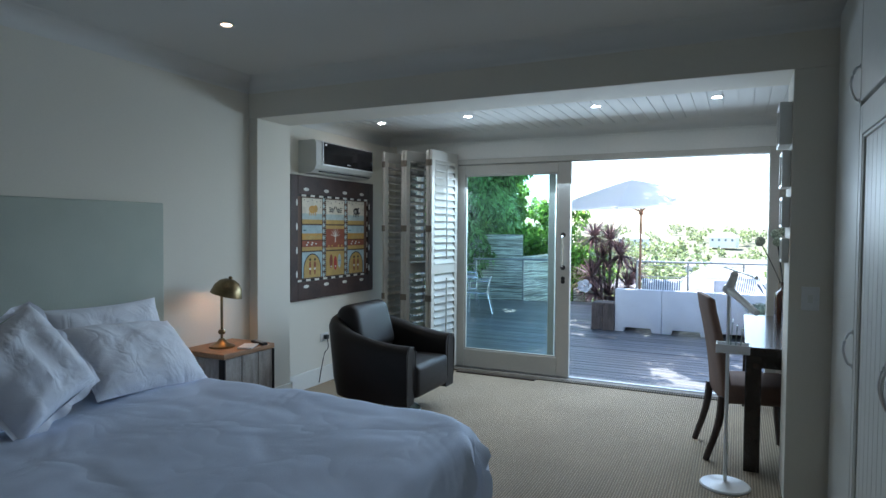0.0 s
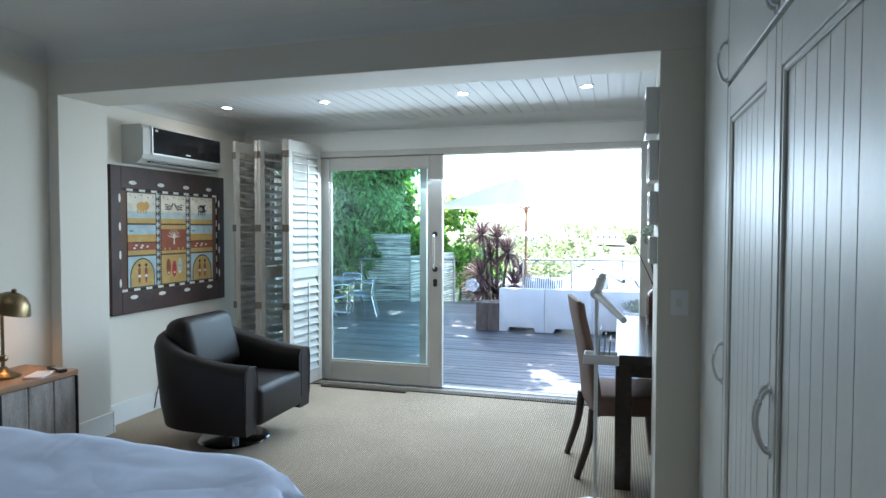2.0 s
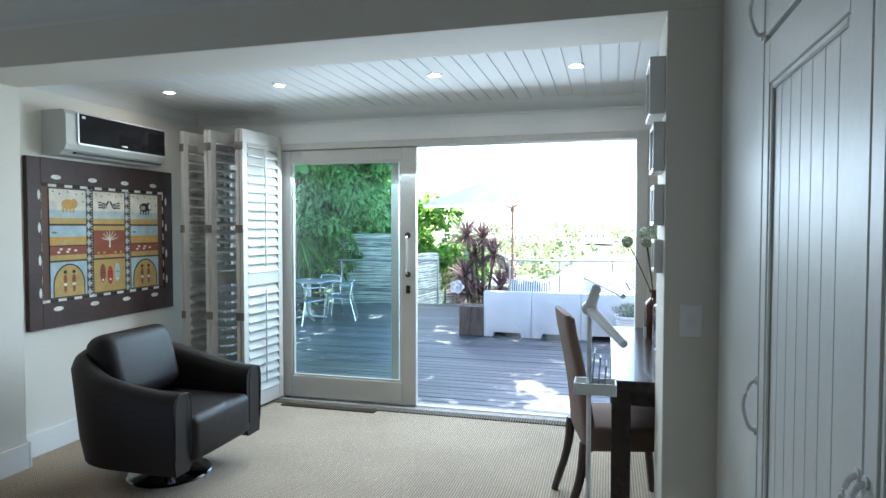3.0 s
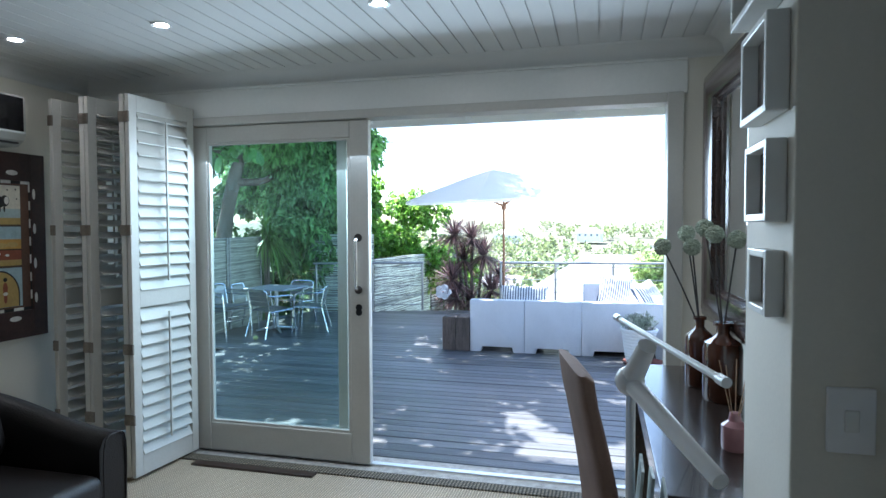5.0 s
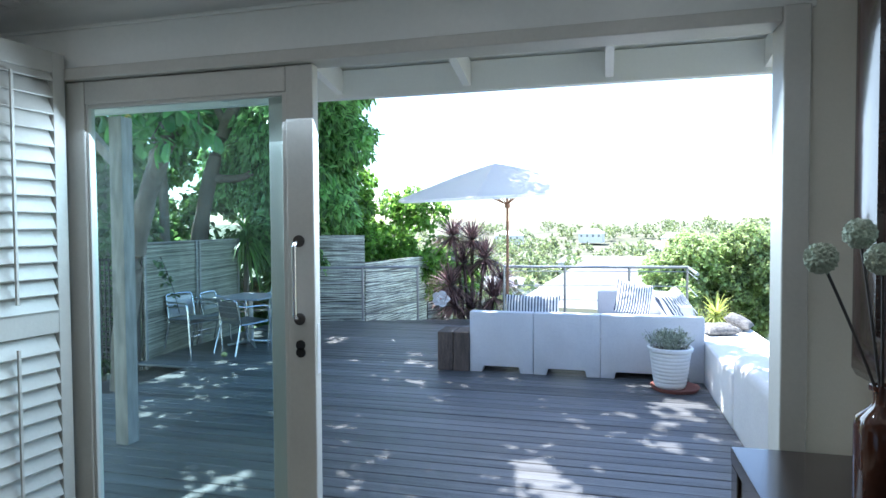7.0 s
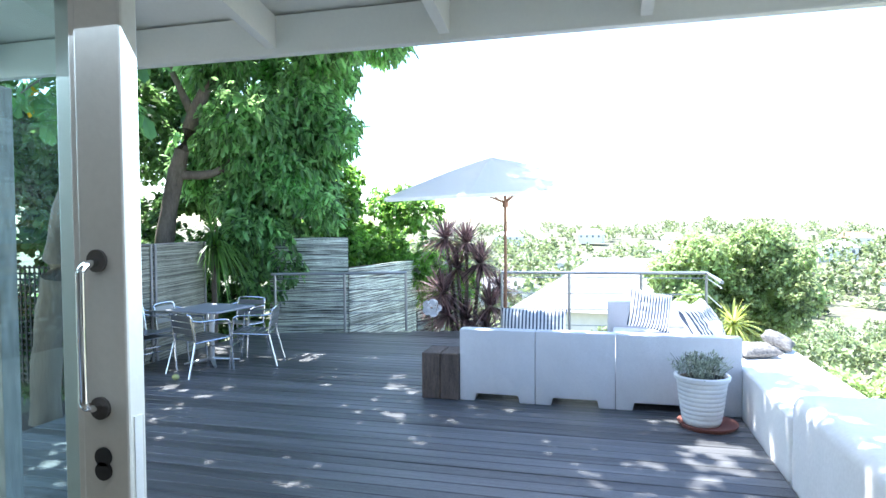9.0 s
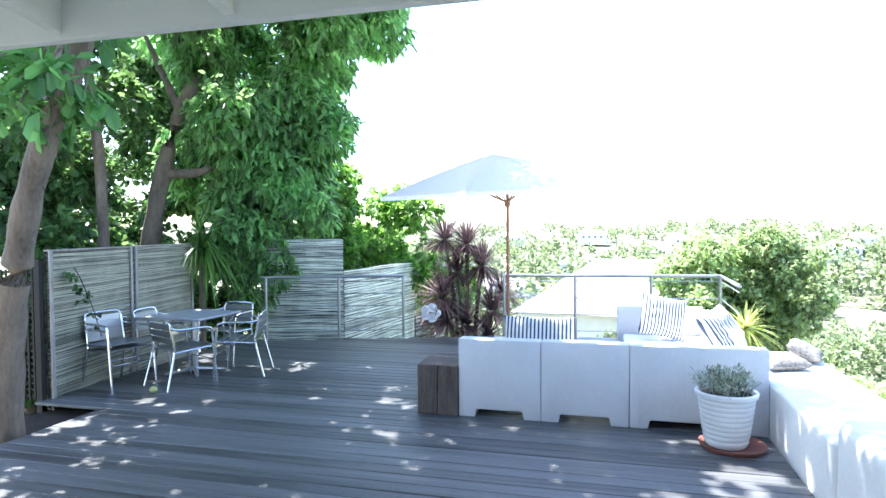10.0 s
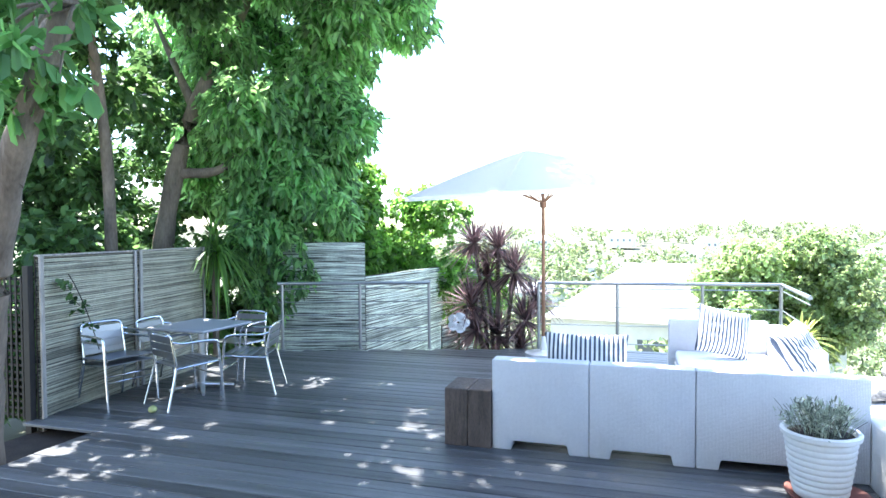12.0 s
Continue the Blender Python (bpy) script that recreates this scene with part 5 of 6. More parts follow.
# ---------------------------------------------------------------- deck: screens, rails
def reed_screen(name, a, b, z0, ztop_a, ztop_b, material, label, seed, waviness=0.004, post=True, group=""):
    """A panel of stacked horizontal reeds between plan points a and b, in front of a thin backing."""
    rr = random.Random(seed)
    a, b = Vector((*a, 0)), Vector((*b, 0))
    L = (b - a).length
    yaw = math.degrees(math.atan2(b.y - a.y, b.x - a.x))
    t = thing(name, pose(a.x, a.y, z0, 0, 0, yaw), label, "screen", group)
    bm = bmesh.new()
    zt = max(ztop_a, ztop_b) - z0
    z = 0.02
    while z < zt - 0.01:
        r = rr.uniform(0.007, 0.012)
        lim = min(ztop_a, ztop_b) - z0
        x0 = 0.0
        if z > lim:
            f = (z - (ztop_a - z0)) / (ztop_b - ztop_a) if ztop_a != ztop_b else 0
            x0 = max(0, min(1, f)) * L
        ph, am = rr.uniform(0, 6), rr.uniform(0.3, 1.0) * waviness
        n = 7
        pts = [(x0 + (L - x0) * k / n, rr.uniform(-0.005, 0.005), z + am * math.sin(ph + k * 1.1)) for k in range(n + 1)]
        tube(bm, pts, [r * rr.uniform(0.75, 1.1) for _ in pts], 5, False)
        z += r * 2.05
    tagged(part("reed_mat", bm, material, t, "stacked split reeds"), kind="stuff")
    boxes("backing", DARKBACK, [(0.0, L, 0.018, 0.026, 0.0, min(ztop_a, ztop_b) - z0)], t)
    if post:
        for x in (0.0, L - 0.06):
            boxes("frame_post", GREYWOOD, [(x, x + 0.05, -0.035, -0.016, 0.0, zt + 0.01)], t, 0.004)
        boxes("frame_rail", GREYWOOD, [(0, L, -0.022, 0.03, zt - 0.005, zt + 0.012)], t)
    return t


reed_screen("reed_screen", (-6.15, 10.33), (-6.46, 11.85), -0.85, 1.24, 1.24, REED, "grey split-reed fence panel beside the tables", 1, group="reed fence")
reed_screen("reed_screen", (-6.47, 11.90), (-6.77, 13.45), -0.85, 1.24, 1.24, REED, "grey split-reed fence panel beside the tables", 2, group="reed fence")
reed_screen("reed_screen", (-6.35, 14.75), (-4.97, 15.12), -1.2, 1.29, 1.29, REEDPALE, "pale woven reed panel behind the steel railing", 3, 0.012, False, "reed fence")
reed_screen("reed_screen", (-4.96, 15.13), (-4.55, 18.3), -1.4, 0.74, 0.74, REEDPALE, "pale reed panel running down the garden", 4, 0.012, False, "reed fence")
reed_screen("reed_edging", (-3.62, 15.0), (-3.35, 15.9), -1.0, 0.0, 0.0, REEDPALE, "low reed edging beside garden steps", 5, 0.012, False)

LATT = mat("black_lattice", (0.02, 0.017, 0.015), 0.7, var=0.2)
lat = thing("lattice_panel", pose(-7.55, 10.28, DECKZ), "dark wooden lattice panel beside the reed fence", "lattice")
for k in range(20):
    boxes("slat", LATT, [(0.02 + k * 0.068, 0.042 + k * 0.068, 0, 0.010, 0, 1.35)], lat)
for k in range(20):
    boxes("slat", LATT, [(0, 1.35, 0.010, 0.020, 0.02 + k * 0.068, 0.042 + k * 0.068)], lat)
boxes("post", LATT, [(1.30, 1.37, -0.02, 0.04, -0.2, 1.45)], lat, 0.004)


def railing(name, pts, posts, top, bars, label):
    t = thing(name, pose(pts[0][0], pts[0][1], DECKZ), label, "railing")
    o = Vector((pts[0][0], pts[0][1], 0))
    P = [Vector((x, y, 0)) - o for x, y in pts]
    bm = bmesh.new()
    tube(bm, [p + Vector((0, 0, top)) for p in P], 0.026, 12)
    part("handrail", bm, RAILSTEEL, t, smooth=True)
    for x, y in posts:
        p = Vector((x, y, 0)) - o
        bm = bmesh.new()
        tube(bm, [p, p + Vector((0, 0, top - 0.01))], 0.023, 12)
        lathe(bm, [(0.045, 0.0), (0.045, 0.008), (0.02, 0.012)], 16, (p.x, p.y))
        part("post", bm, RAILSTEEL, t, smooth=True)
    for k in range(bars):
        z = 0.12 + (top - 0.2) * k / (bars - 1) if bars > 1 else 0.5
        bm = bmesh.new()
        tube(bm, [p + Vector((0, 0, z)) for p in P], 0.008, 6)
        part("wire", bm, RAILSTEEL, t, smooth=True)
    return t


railing("railing", [(-5.86, 13.96), (-3.70, 14.66)], [(-5.80, 13.98), (-4.70, 14.335), (-3.72, 14.655)], 0.99, 5, "brushed steel deck railing before the reed screens")
railing("railing", [(-2.14, 14.98), (1.13, 15.30), (1.06, 13.6)], [(-2.13, 14.98), (-1.02, 15.09), (0.12, 15.20), (1.12, 15.29)], 0.99, 4, "brushed steel deck railing above the valley")

# ---------------------------------------------------------------- deck: tables and chairs
CHAIRTUBE = mat("polished_aluminium_tube", (0.72, 0.73, 0.75), 0.16, 1.0, var=0.05, bump=0)
SEATALU = mat("pale_aluminium_slat", (0.30, 0.31, 0.325), 0.36, 0.9, var=0.05, bump=0)
tb = thing("cafe_table", pose(-5.42, 11.70, DECKZ, 0, 0, -4), "square aluminium cafe table with a cross base", "table")
bm = bmesh.new()
box(bm, -0.39, 0.39, -0.39, 0.39, 0.70, 0.73, 0.010, 2)
part("tabletop", bm, mat("grey_table_sheet", (0.34, 0.36, 0.40), 0.5, 0.3, var=0.06, bump=0.01), tb)
bm = bmesh.new()
tube(bm, [(0, 0, 0.04), (0, 0, 0.70)], 0.032, 16)
part("column", bm, ALU, tb, smooth=True)
for k in range(4):
    bm = bmesh.new()
    a = math.pi / 4 + k * math.pi / 2
    tube(bm, [(0.02 * math.cos(a), 0.02 * math.sin(a), 0.055), (0.20 * math.cos(a), 0.20 * math.sin(a), 0.035), (0.34 * math.cos(a), 0.34 * math.sin(a), 0.016)], [0.03, 0.024, 0.016], 10)
    part("foot", bm, ALU, tb, smooth=True)


def cafe_chair(label):
    """Tube frame: front legs run up into arms and round the back; slatted seat and back. Faces +x."""
    t = thing("cafe_chair", pose(0, 0, 0), label, "chair", "aluminium cafe chairs")
    w = 0.275
    for s in (-1, 1):
        bm = bmesh.new()
        tube(bm, smooth_path([(0.27, s * w, 0.0), (0.235, s * w, 0.40), (0.215, s * w, 0.60), (0.17, s * w, 0.645), (0.02, s * w, 0.655), (-0.16, s * (w - 0.005), 0.655), (-0.235, s * (w - 0.05), 0.67)], 6), 0.0125, 8)
        part("front_leg_arm", bm, CHAIRTUBE, t, smooth=True)
        bm = bmesh.new()
        tube(bm, smooth_path([(-0.31, s * (w - 0.03), 0.0), (-0.22, s * (w - 0.05), 0.36), (-0.215, s * (w - 0.05), 0.46), (-0.255, s * (w - 0.055), 0.70)], 6), 0.0125, 8)
        part("back_leg", bm, CHAIRTUBE, t, smooth=True)
        bm = bmesh.new()
        tube(bm, [(0.24, s * (w - 0.02), 0.425), (-0.22, s * (w - 0.05), 0.40)], 0.010, 8)
        part("seat_rail", bm, CHAIRTUBE, t, smooth=True)
    bm = bmesh.new()
    tube(bm, smooth_path([(-0.255, -(w - 0.055), 0.70), (-0.275, -(w - 0.085), 0.745), (-0.28, 0, 0.755), (-0.275, w - 0.085, 0.745), (-0.255, w - 0.055, 0.70)], 6), 0.0125, 8)
    part("top_rail", bm, CHAIRTUBE, t, smooth=True)
    bm = bmesh.new()
    tube(bm, [(0.245, -w, 0.27), (0.245, w, 0.27)], 0.008, 8)
    part("stretcher", bm, CHAIRTUBE, t, smooth=True)
    for k in range(6):
        bm = bmesh.new()
        x = 0.215 - k * 0.077
        box(bm, x - 0.033, x + 0.033, -(w - 0.03), w - 0.03, 0.432 - 0.004 * k, 0.442 - 0.004 * k, 0.003, 1)
        part("seat_slat", bm, SEATALU, t)
    for k in range(3):
        bm = bmesh.new()
        box(bm, -0.006, 0.006, -(w - 0.065), w - 0.065, -0.034, 0.034, 0.003, 1, m=pose(-0.232 - 0.012 * k, 0, 0.53 + 0.078 * k, 0, -9, 0))
        part("back_slat", bm, SEATALU, t)
    return t


ch = cafe_chair("aluminium slatted cafe chair at the outdoor table")
ch.matrix_basis = pose(-5.24, 11.22, DECKZ, 0, 0, 68)
for x, y, r, dz, lab in ((-4.86, 11.85, 198, 0, ""), (-5.45, 12.42, 268, 0, ""), (-5.98, 11.84, 5, 0, ""), (-5.92, 11.02, -12, 0, "aluminium cafe chair with another stacked on it"), (-5.925, 11.021, -12, 0.06, "aluminium cafe chair stacked on another chair")):
    c2 = copy_thing(ch, pose(x, y, DECKZ + dz, 0, 0, r))
    if lab:
        tagged(c2, lab)

fruit = thing("fallen_fruit", pose(-5.26, 10.78, DECKZ + 0.004), "small yellow-green fruit fallen on the deck", "fruit")
bm = bmesh.new()
lathe(bm, [(0, 0), (0.022, 0.003), (0.038, 0.018), (0.042, 0.034), (0.036, 0.052), (0.018, 0.066), (0.005, 0.070), (0, 0.069)], 18)
part("peel", bm, mat("yellow_green_peel", (0.50, 0.52, 0.20), 0.45, var=0.25, big=30, fine=200, bump=0.1), fruit, smooth=True)

# ---------------------------------------------------------------- deck: block, pot, cushions, low wall
blk = thing("wood_block", pose(-2.08, 10.92, DECKZ), "dark weathered timber sleeper block beside the sofa", "side table")
for x in (-0.195, 0.002):
    bm = bmesh.new()
    box(bm, x, x + 0.193, -0.20, 0.20, 0, 0.47, 0.012, 2)
    for v in bm.verts:
        v.co += Vector((noise.noise(v.co * 7) * 0.006, noise.noise(v.co * 7 + Vector((3, 0, 0))) * 0.006, 0))
    part("sleeper", bm, BLOCKWOOD, blk)

pot = thing("plant_pot", pose(0.35, 10.40, DECKZ + 0.032) @ Matrix.Scale(0.92, 4), "white ribbed ceramic pot with a grey-green plant", "plant pot")
bm = bmesh.new()
prof = [(0, 0.0), (0.155, 0.0), (0.165, 0.01)]
for k in range(9):
    z = 0.03 + 0.042 * k
    r = 0.168 + 0.055 * ((k + 0.5) / 9) ** 0.8
    prof += [(r, z), (r + 0.007, z + 0.018), (r + 0.001, z + 0.038)]
prof += [(0.228, 0.415), (0.248, 0.425), (0.252, 0.455), (0.240, 0.468), (0.222, 0.462), (0.212, 0.43), (0, 0.42)]
lathe(bm, prof, 40)
part("pot", bm, CERAMIC, pot, smooth=True)
bm = bmesh.new()
lathe(bm, [(0, 0.425), (0.21, 0.43)], 24)
part("soil", bm, SOIL, pot)
rg = random.Random(5)
bm = bmesh.new()
for k in range(70):
    a, r = rg.uniform(0, 6.28), rg.uniform(0.02, 0.17)
    x, y = r * math.cos(a), r * math.sin(a)
    h = rg.uniform(0.10, 0.24)
    tube(bm, smooth_path([(x, y, 0.42), (x * 1.3, y * 1.3, 0.42 + h * 0.6), (x * 1.7, y * 1.7, 0.42 + h)], 2), 0.002, 4, False)
part("stem_tuft", bm, LEAFGREY, pot)
leaf_cloud("foliage", LEAFGREY, pot, [(0.22 * math.cos(k) * rg.uniform(0.2, 1), 0.22 * math.sin(k) * rg.uniform(0.2, 1), 0.50 + rg.uniform(0, 0.10), 0.07, 0.07, 0.07) for k in range(26)], 1200, 0.045, -0.4, 9, slim=0.12)
sc = thing("pot_saucer", pose(0.40, 10.42, DECKZ), "red terracotta saucer under the plant pot", "saucer")
bm = bmesh.new()
lathe(bm, [(0, 0), (0.22, 0), (0.245, 0.03), (0.25, 0.042), (0.236, 0.042), (0.215, 0.028), (0, 0.028)], 36)
part("dish", bm, TERRA, sc, smooth=True)

STRIPE = bpy.data.materials.new("navy_stripe_cloth")
STRIPE.use_nodes = True
nt = STRIPE.node_tree
tc = nt.nodes.new("ShaderNodeTexCoord")
wv = nt.nodes.new("ShaderNodeTexWave")
wv.inputs["Scale"].default_value, wv.inputs["Distortion"].default_value = 8.6, 0.25
cr = nt.nodes.new("ShaderNodeValToRGB")
cr.color_ramp.interpolation = "CONSTANT"
cr.color_ramp.elements[0].color, cr.color_ramp.elements[1].color = (0.055, 0.07, 0.10, 1), (0.72, 0.72, 0.70, 1)
cr.color_ramp.elements[1].position = 0.45
nt.links.new(tc.outputs["Object"], wv.inputs[0])
nt.links.new(wv.outputs["Fac"], cr.inputs[0])
nt.links.new(cr.outputs[0], nt.nodes["Principled BSDF"].inputs["Base Color"])
nt.nodes["Principled BSDF"].inputs["Roughness"].default_value = 0.9
CUSH = pillow_mesh("scatter_cushion", 0.54, 0.52, 0.24, STRIPE, 21)
CUSH2 = pillow_mesh("scatter_cushion", 0.68, 0.42, 0.20, STRIPE, 25)
for me, m, lab in ((CUSH2, pose(-1.17, 11.06, 0.40, 68, 0, 2), "navy and white striped cushion on the rattan sofa"), (CUSH, pose(0.10, 12.97, 0.37, 66, 12, 8), "navy and white striped cushion in the sofa corner"), (CUSH, pose(0.56, 11.85, 0.37, 60, -10, 56), "navy and white striped cushion leaning on the sofa")):
    o = new("scatter_cushion", me)
    o.matrix_basis = m
    tagged(o, lab, "cushion", "striped scatter cushions")
boxes("x", RATTAN, [(-0.42, 0.60, 13.32, 13.46, DECKZ, 0.44)], None, 0.02)
tagged(bpy.data.objects["x"], "white rattan end panel of the corner sofa", "sofa", "outdoor corner sofa").name = "sofa_end_panel"

bm = bmesh.new()
box(bm, 0.745, 1.45, 9.32, 12.2, -1.3, 0.15, 0.03, 3)
tagged(part("wall_bench", bm, PLASTER, smooth=True), "low white plastered bench wall along the deck", "wall", "", "structure")
bm = bmesh.new()
box(bm, 0.745, 1.60, 7.2, 9.30, -1.3, 0.32, 0.09, 5)
tagged(part("wall_pier", bm, PLASTER, smooth=True), "thicker white plastered wall with a rounded top", "wall", "", "structure")
PAT = mat("patterned_grey_cloth", (0.16, 0.155, 0.15), 0.9, var=0.5, big=35, fine=90, bump=0.1)
CUSH3 = pillow_mesh("bench_cushion", 0.42, 0.32, 0.12, PAT, 31)
for m, lab in ((pose(0.98, 11.35, 0.215, 6, 0, 20), "patterned grey cushion lying on the bench wall"), (pose(1.28, 11.75, 0.25, 24, 0, 70), "grey cushion propped on the bench wall")):
    o = new("bench_cushion", CUSH3)
    o.matrix_basis = m
    tagged(o, lab, "cushion")

# ---------------------------------------------------------------- umbrella
um = thing("garden_umbrella", pose(-2.0, 14.55, DECKZ), "large pale canvas garden umbrella on a wooden pole", "umbrella")
bm = bmesh.new()
tube(bm, [(0, 0, 0.05), (0, 0, 2.72)], 0.024, 14)
part("pole", bm, TEAK, um, smooth=True)
bm = bmesh.new()
lathe(bm, [(0, 0), (0.26, 0), (0.26, 0.05), (0.05, 0.09), (0.03, 0.28), (0, 0.28)], 28)
part("base", bm, STEEL, um, smooth=True)
tilt = pose(-0.18, -0.1, 2.31, 4, -2, 0)
R, RISE = 1.84, 0.55
bm = bmesh.new()
rings = []
for k in range(9):
    f = k / 8
    ring = []
    for i in range(48):
        a = 2 * math.pi * i / 48
        seg = (a % (math.pi / 4)) / (math.pi / 4)
        flat = math.cos(math.pi / 8) / math.cos((seg - 0.5) * math.pi / 4)
        sag = -0.05 * f * (1 - f) * 2 * math.sin(math.pi * seg)
        ring.append(bm.verts.new((R * f * flat * math.cos(a), R * f * flat * math.sin(a), RISE * (1 - f ** 1.15) + sag)) if f > 0 else None)
    rings.append(ring)
apex = bm.verts.new((0, 0, RISE))
for i in range(48):
    bm.faces.new((apex, rings[1][i], rings[1][(i + 1) % 48]))
for a, b in zip(rings[1:], rings[2:]):
    for i in range(48):
        bm.faces.new((a[i], a[(i + 1) % 48], b[(i + 1) % 48], b[i]))
low = [bm.verts.new(v.co + Vector((0, 0, -0.05))) for v in rings[-1]]
for i in range(48):
    bm.faces.new((rings[-1][i], rings[-1][(i + 1) % 48], low[(i + 1) % 48], low[i]))
part("canopy", bm, CANVASCLOTH, um, "pale grey-white canvas canopy", at=tilt)
for k in range(8):
    a = k * math.pi / 4
    d = Vector((math.cos(a), math.sin(a), 0))
    bm = bmesh.new()
    tube(bm, [d * 0.04 + Vector((0, 0, RISE - 0.03)), d * (R - 0.02) + Vector((0, 0, -0.02))], 0.010, 6)
    rib = part("rib", bm, TEAK, um, at=tilt)
    bm = bmesh.new()
    tube(bm, [d * 0.04 + Vector((0.16, 0.1, -0.17)), d * 0.80 + Vector((0, 0, RISE * 0.53 - 0.02))], 0.011, 6)
    part("strut", bm, TEAK, rib)
bm = bmesh.new()
lathe(bm, [(0.0, -0.02), (0.05, -0.02), (0.05, 0.06), (0, 0.06)], 16)
part("hub", bm, TEAK, um, smooth=True, at=pose(0, 0, 2.09))

# ---------------------------------------------------------------- plants with sword leaves
def sword_plant(name, base, stems, leaves, length, material, label, width=0.05, droop=0.5, seed=1):
    rr = random.Random(seed)
    t = thing(name, pose(*base), label, "plant")
    b = Vector(base)
    for k, (top, n) in enumerate(stems):
        top = Vector(top) - b
        bt = bmesh.new()
        tube(bt, smooth_path([(top.x * 0.3, top.y * 0.3, 0), top * 0.6, top], 4), [0.034] * 8 + [0.025], 7)
        part("stem", bt, BARK, t, smooth=True)
        bl = bmesh.new()
        for i in range(int(n * 1.8)):
            el, az = math.asin(rr.uniform(-0.6, 0.98)), rr.uniform(0, 2 * math.pi)
            d = Vector((math.cos(el) * math.cos(az), math.cos(el) * math.sin(az), math.sin(el)))
            L = length * rr.uniform(0.75, 1.15)
            s = d.cross(Vector((0, 0, 1))).normalized()
            pv = None
            for q in range(5):
                f = q / 4
                p = top + d * L * f + Vector((0, 0, -droop * L * f * f * (1.1 - abs(d.z) * 0.6)))
                w = width * (0.55 + 0.9 * f - 1.42 * f * f)
                cur = (bl.verts.new(p - s * w), bl.verts.new(p + s * w)) if q < 4 else (bl.verts.new(p),)
                if pv:
                    bl.faces.new((pv[0], pv[1], *reversed(cur)))
                pv = cur
        tagged(part("rosette", bl, material, t), kind="stuff")
    return t


CORDY = [((-3.24, 15.5, 1.26), 120), ((-2.86, 15.55, 1.18), 110), ((-2.58, 15.45, 0.81), 120), ((-3.03, 15.55, 0.71), 100), ((-3.26, 15.4, 0.28), 130), ((-2.40, 15.4, 0.06), 110), ((-2.28, 15.6, 0.40), 80), ((-3.16, 15.35, -0.12), 110), ((-2.86, 15.5, -0.2), 70), ((-2.45, 15.35, -0.35), 90)]
sword_plant("cordyline", (-2.85, 15.55, -1.3), CORDY, 110, 0.60, LEAFRED, "purple-brown cordyline with spiky leaf heads", 0.021, 0.22, 6)
sword_plant("dracaena", (-6.85, 13.8, -1.0), [((-6.66, 13.62, 1.16), 60), ((-6.82, 13.75, 1.42), 45)], 60, 0.78, LEAFLIGHT, "green strap-leaved dracaena arching over the fence", 0.026, 0.95, 7)
sword_plant("young_palm", (2.3, 18.9, -3.0), [((2.2, 18.9, -0.65), 60), ((1.8, 18.6, -0.95), 40)], 60, 0.8, PALM, "bright yellow-green palm below the deck railing", 0.03, 0.5, 8)
fw = thing("white_flower", pose(-3.36, 15.02, -0.84), "large white flower at the deck's edge", "flower")
bm = bmesh.new()
tube(bm, [(0, 0, 0), (0.0, 0, 0.8)], 0.008, 6)
part("stem", bm, LEAFBIG, fw)
for k in range(5):
    bm = bmesh.new()
    a = k * 1.256
    c = Vector((0.10 * math.cos(a), -0.05, 0.90 + 0.09 * math.sin(a)))
    vs = [bm.verts.new(c + Vector((0.085 * math.cos(q * math.pi / 6), 0.02 * math.cos(q), 0.075 * math.sin(q * math.pi / 6)))) for q in range(12)]
    bm.faces.new(vs)
    part("petal", bm, LAMPWHITE, fw)

# near branch with broad leaves over the deck
br = thing("branch_broad_leaves", pose(-4.50, 9.33, 3.05), "hanging twigs with broad green and yellow leaves", "branch")
rg = random.Random(8)
tw, tips = bmesh.new(), []
for k in range(16):
    e = Vector((rg.uniform(-0.60, 0.25), rg.uniform(-0.75, 0.1), rg.uniform(-0.80, 0.20)))
    tube(tw, smooth_path([(0, 0, 0), e * 0.5 + Vector((0, 0, 0.12)), e], 4), [0.02 - 0.0017 * q for q in range(9)], 6)
    tips.append(tuple(e) + (0.15, 0.15, 0.15))
part("twig", tw, BARK, br, smooth=True)
leaf_cloud("broad_leaves", LEAFBIG, br, tips, 420, 0.17, 0.5, 5, slim=0.26, belly=0.64)
leaf_cloud("yellow_leaves", LEAFYELLOW, br, [(-0.55, -0.45, -0.55, 0.10, 0.10, 0.10)], 7, 0.17, 0.6, 6, slim=0.26, belly=0.64)
# creeper on the fence
rg = random.Random(3)
cr2 = thing("creeper", pose(-6.2, 10.75, 0.55), "thin creeper climbing the reed fence", "creeper")
bm = bmesh.new()
tube(bm, smooth_path([(0.12, 0.20, -0.3), (0.10, 0.10, 0.05), (0.06, 0.0, 0.35), (0.07, -0.1, 0.5)], 4), 0.005, 5)
part("vine", bm, STEM, cr2)
leaf_cloud("vine_leaves", LEAFDARK, cr2, [(0.10, 0.16 - 0.05 * k, -0.2 + 0.11 * k, 0.05, 0.06, 0.06) for k in range(7)], 90, 0.06, 0.4, 4)

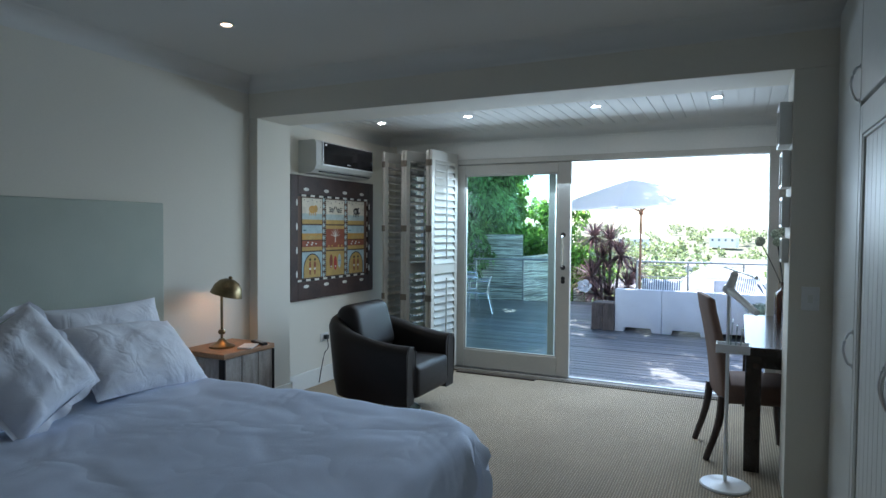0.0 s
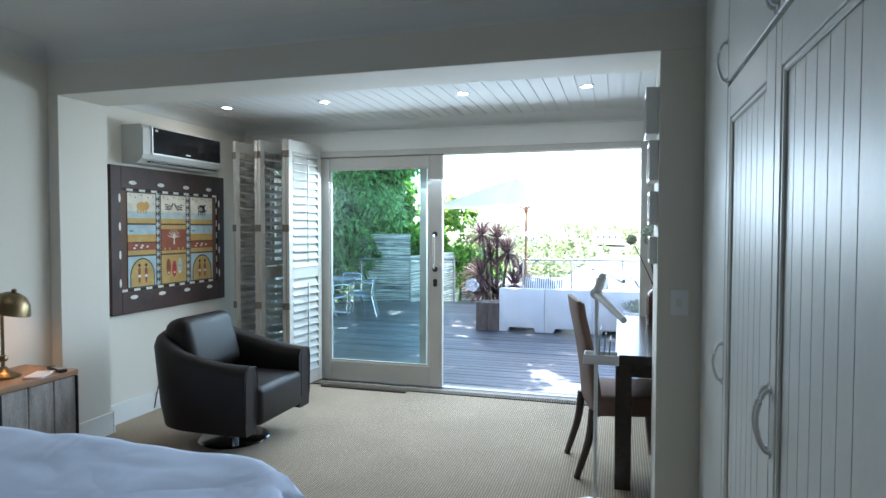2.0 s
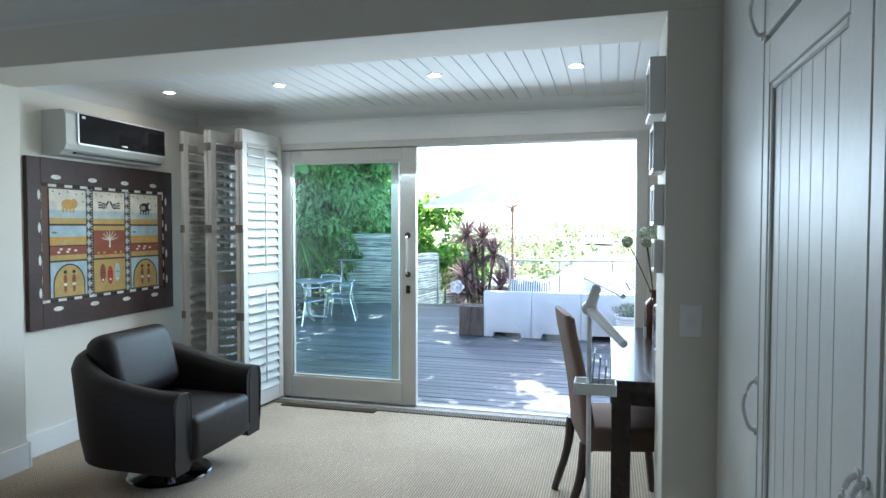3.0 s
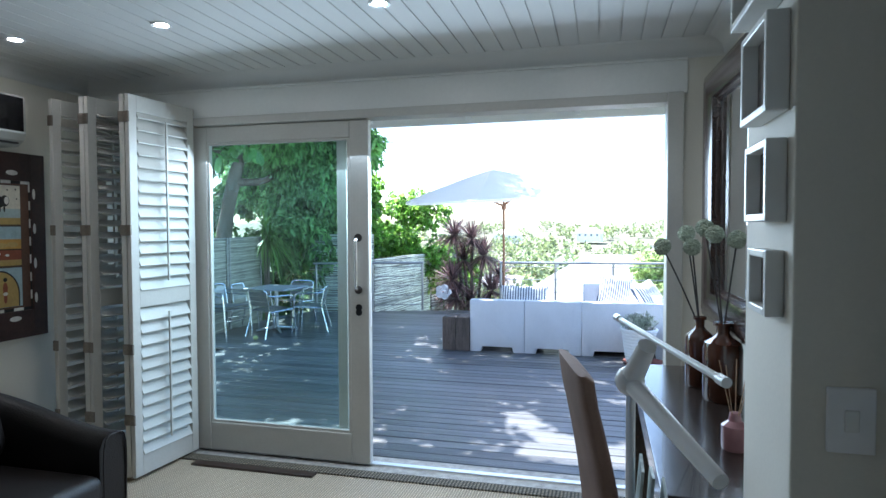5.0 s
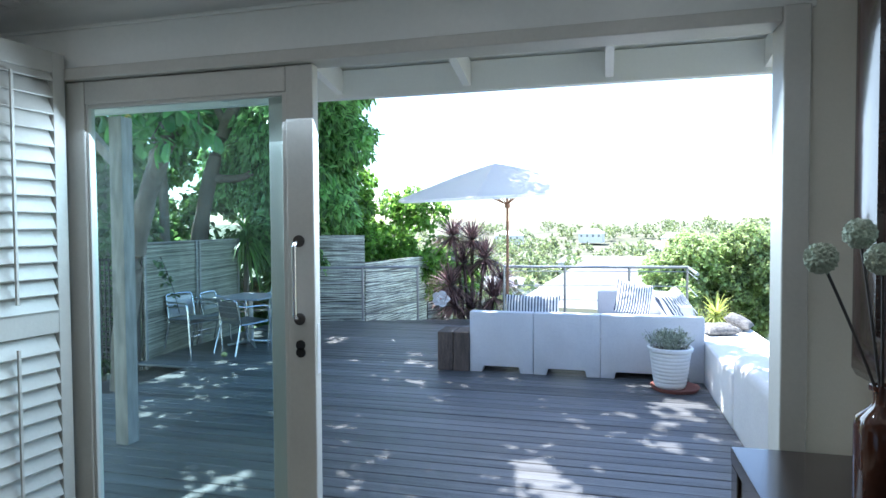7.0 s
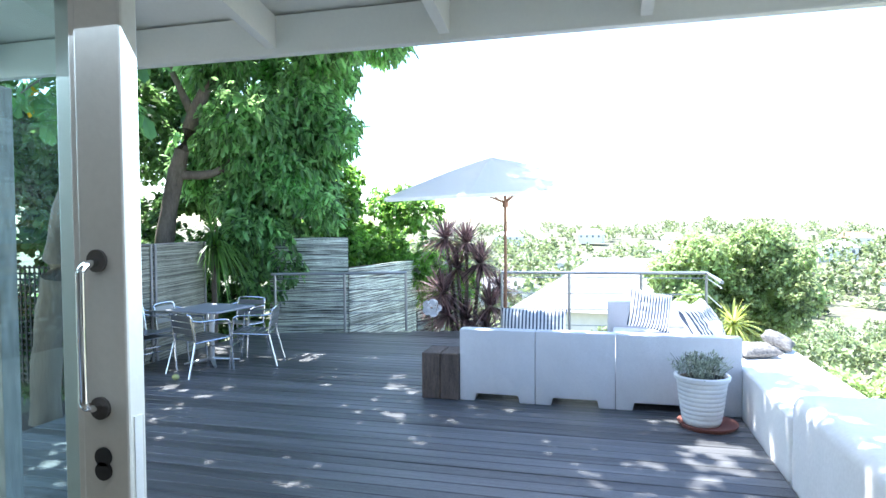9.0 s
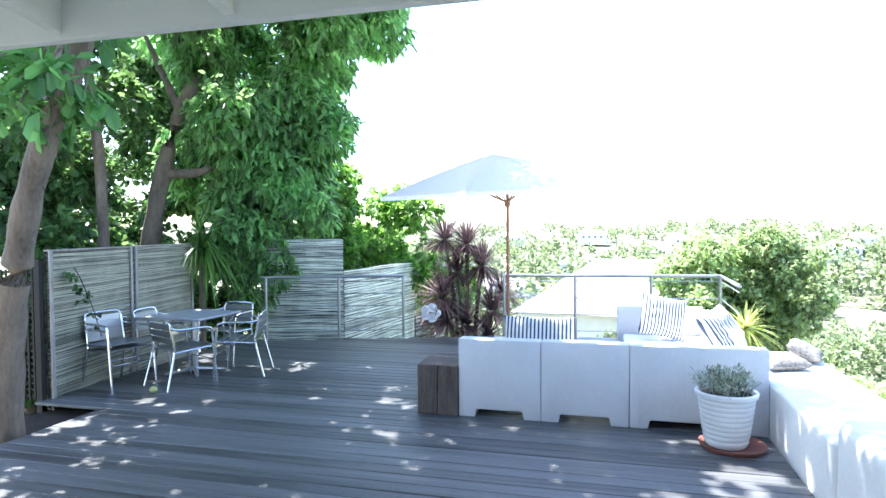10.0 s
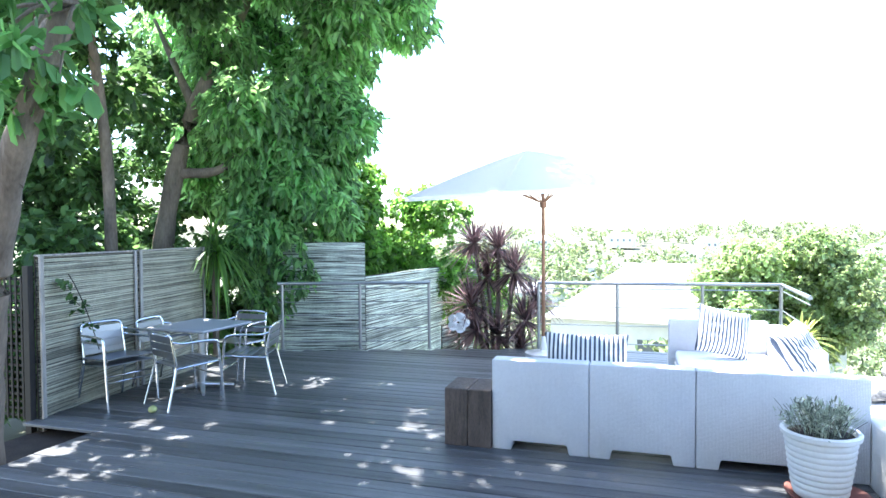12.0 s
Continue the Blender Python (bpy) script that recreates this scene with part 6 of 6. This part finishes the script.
# ---------------------------------------------------------------- valley: trees, bushes, houses
rg = random.Random(20)
vt = cluster(rg, (4.1, 29.0, -0.7), (2.9, 2.0, 2.1), 60, 0.5, 0.9) + cluster(rg, (4.1, 29.0, -1.5), (1.8, 1.2, 1.5), 22, 0.5, 0.8)
tree("valley_tree", (4.1, 29.0, -8.5), [([(4.1, 29.0, -8.5), (4.0, 29.0, -5), (4.2, 29.0, -1.5)], 0.3, 0.1)], vt, VALLEYTREE, 60000, 0.15, "rounded light green tree below the deck", 0.3, 11)
sh = cluster(rg, (4.9, 14.5, -1.3), (2.2, 1.6, 1.0), 34, 0.3, 0.5)
tree("garden_bush", (4.9, 14.5, -1.6), [([(4.9, 14.5, -1.6), (4.9, 14.5, -1.0)], 0.06, 0.03)], sh, VALLEYTREE, 16000, 0.10, "sunlit yellow-green bush beside the bench wall", 0.1, 12)
hd = cluster(rg, (-11.0, 17.0, 3.6), (2.6, 1.6, 3.0), 26, 0.35, 0.7) + cluster(rg, (-9.2, 12.4, 0.6), (1.8, 2.2, 1.3), 40, 0.35, 0.6) + cluster(rg, (-7.6, 15.6, 0.4), (1.6, 1.0, 1.0), 24, 0.3, 0.5) + cluster(rg, (-10.6, 16.6, 3.4), (1.2, 0.9, 2.2), 26, 0.25, 0.45) + cluster(rg, (-9.9, 16.2, 1.2), (0.9, 0.8, 0.9), 14, 0.25, 0.4) + cluster(rg, (-7.7, 11.3, 0.1), (0.8, 0.5, 0.8), 16, 0.25, 0.4) + cluster(rg, (-9.6, 12.2, 2.6), (1.0, 1.0, 1.2), 16, 0.3, 0.5)
tree("hedge_shrub", (-9.0, 12.6, -1.3), [([(-9.0, 12.6, -1.3), (-9.0, 12.6, 0.3)], 0.08, 0.04), ([(-7.9, 12.9, -1.3), (-7.8, 12.8, 2.2), (-7.9, 12.6, 4.5)], 0.10, 0.06)], hd, LEAFDARK, 52000, 0.14, "dense dark shrubbery behind the reed fence", 0.3, 13)


def scrub(y0, y1, count, s0, s1, leaves, size, seed, material):
    rr = random.Random(seed)
    cl = []
    for _ in range(count):
        y = rr.uniform(y0 ** 0.5, y1 ** 0.5) ** 2
        x = rr.uniform(-0.55, 0.95) * (y + 6)
        if y < 34 and x < -1:
            x = rr.uniform(-2, 0.9 * y)
        s = rr.uniform(s0, s1)
        z = land(x, y)
        for q in range(4):
            cl.append((x + rr.uniform(-s, s), y + rr.uniform(-s, s), z + s * rr.uniform(0.2, 0.9), s * 0.6, s * 0.6, s * 0.5))
    o = leaf_cloud("valley_scrub", material, None, cl, leaves, size, 0.0, seed)
    return tagged(o, "sunlit bushes and trees covering the valley", "bushes", "", "stuff")


scrub(17, 40, 60, 0.6, 1.5, 42000, 0.15, 31, BUSH)
scrub(40, 110, 170, 1.5, 3.2, 70000, 0.40, 32, BUSH)
scrub(110, 420, 420, 3.0, 6.5, 80000, 1.15, 33, BUSH)
ROOFS = [mat("roof_grey", (0.22, 0.22, 0.23), 0.7), mat("roof_terracotta", (0.30, 0.14, 0.09), 0.7), mat("roof_white", (0.68, 0.68, 0.66), 0.7)]
WINDOWDARK = mat("dark_window", (0.16, 0.18, 0.19), 0.15)
rg = random.Random(17)
for k in range(22):
    y = rg.uniform(110, 340) if k > 2 else (38, 170, 210)[k]
    x = rg.uniform(-0.25, 0.85) * y if k > 2 else (2, 70, 150)[k]
    w, d, h = rg.uniform(8, 15), rg.uniform(6, 9), rg.uniform(3, 6)
    z = land(x, y) - 0.5
    hs = thing("house", pose(x, y, z, 0, 0, rg.uniform(-25, 25)), "pale rendered house among trees in the valley", "house", "valley houses")
    boxes("wall", PLASTER, [(-w / 2, w / 2, -d / 2, d / 2, 0, h)], hs)
    bm = bmesh.new()
    e = 0.4
    a = [bm.verts.new(p) for p in ((-w / 2 - e, -d / 2 - e, h), (w / 2 + e, -d / 2 - e, h), (w / 2 + e, d / 2 + e, h), (-w / 2 - e, d / 2 + e, h), (-w / 2 + d / 3, 0, h + d * 0.28), (w / 2 - d / 3, 0, h + d * 0.28))]
    for f in ((0, 1, 5, 4), (1, 2, 5), (2, 3, 4, 5), (3, 0, 4), (3, 2, 1, 0)):
        bm.faces.new([a[i] for i in f])
    part("roof", bm, ROOFS[k % 3], hs)
    for q in range(4):
        xx = -w / 2 + w * (q + 0.5) / 4
        boxes("window", WINDOWDARK, [(xx - 0.45, xx + 0.45, -d / 2 - 0.03, -d / 2 + 0.1, h - 1.9, h - 0.8)], hs)
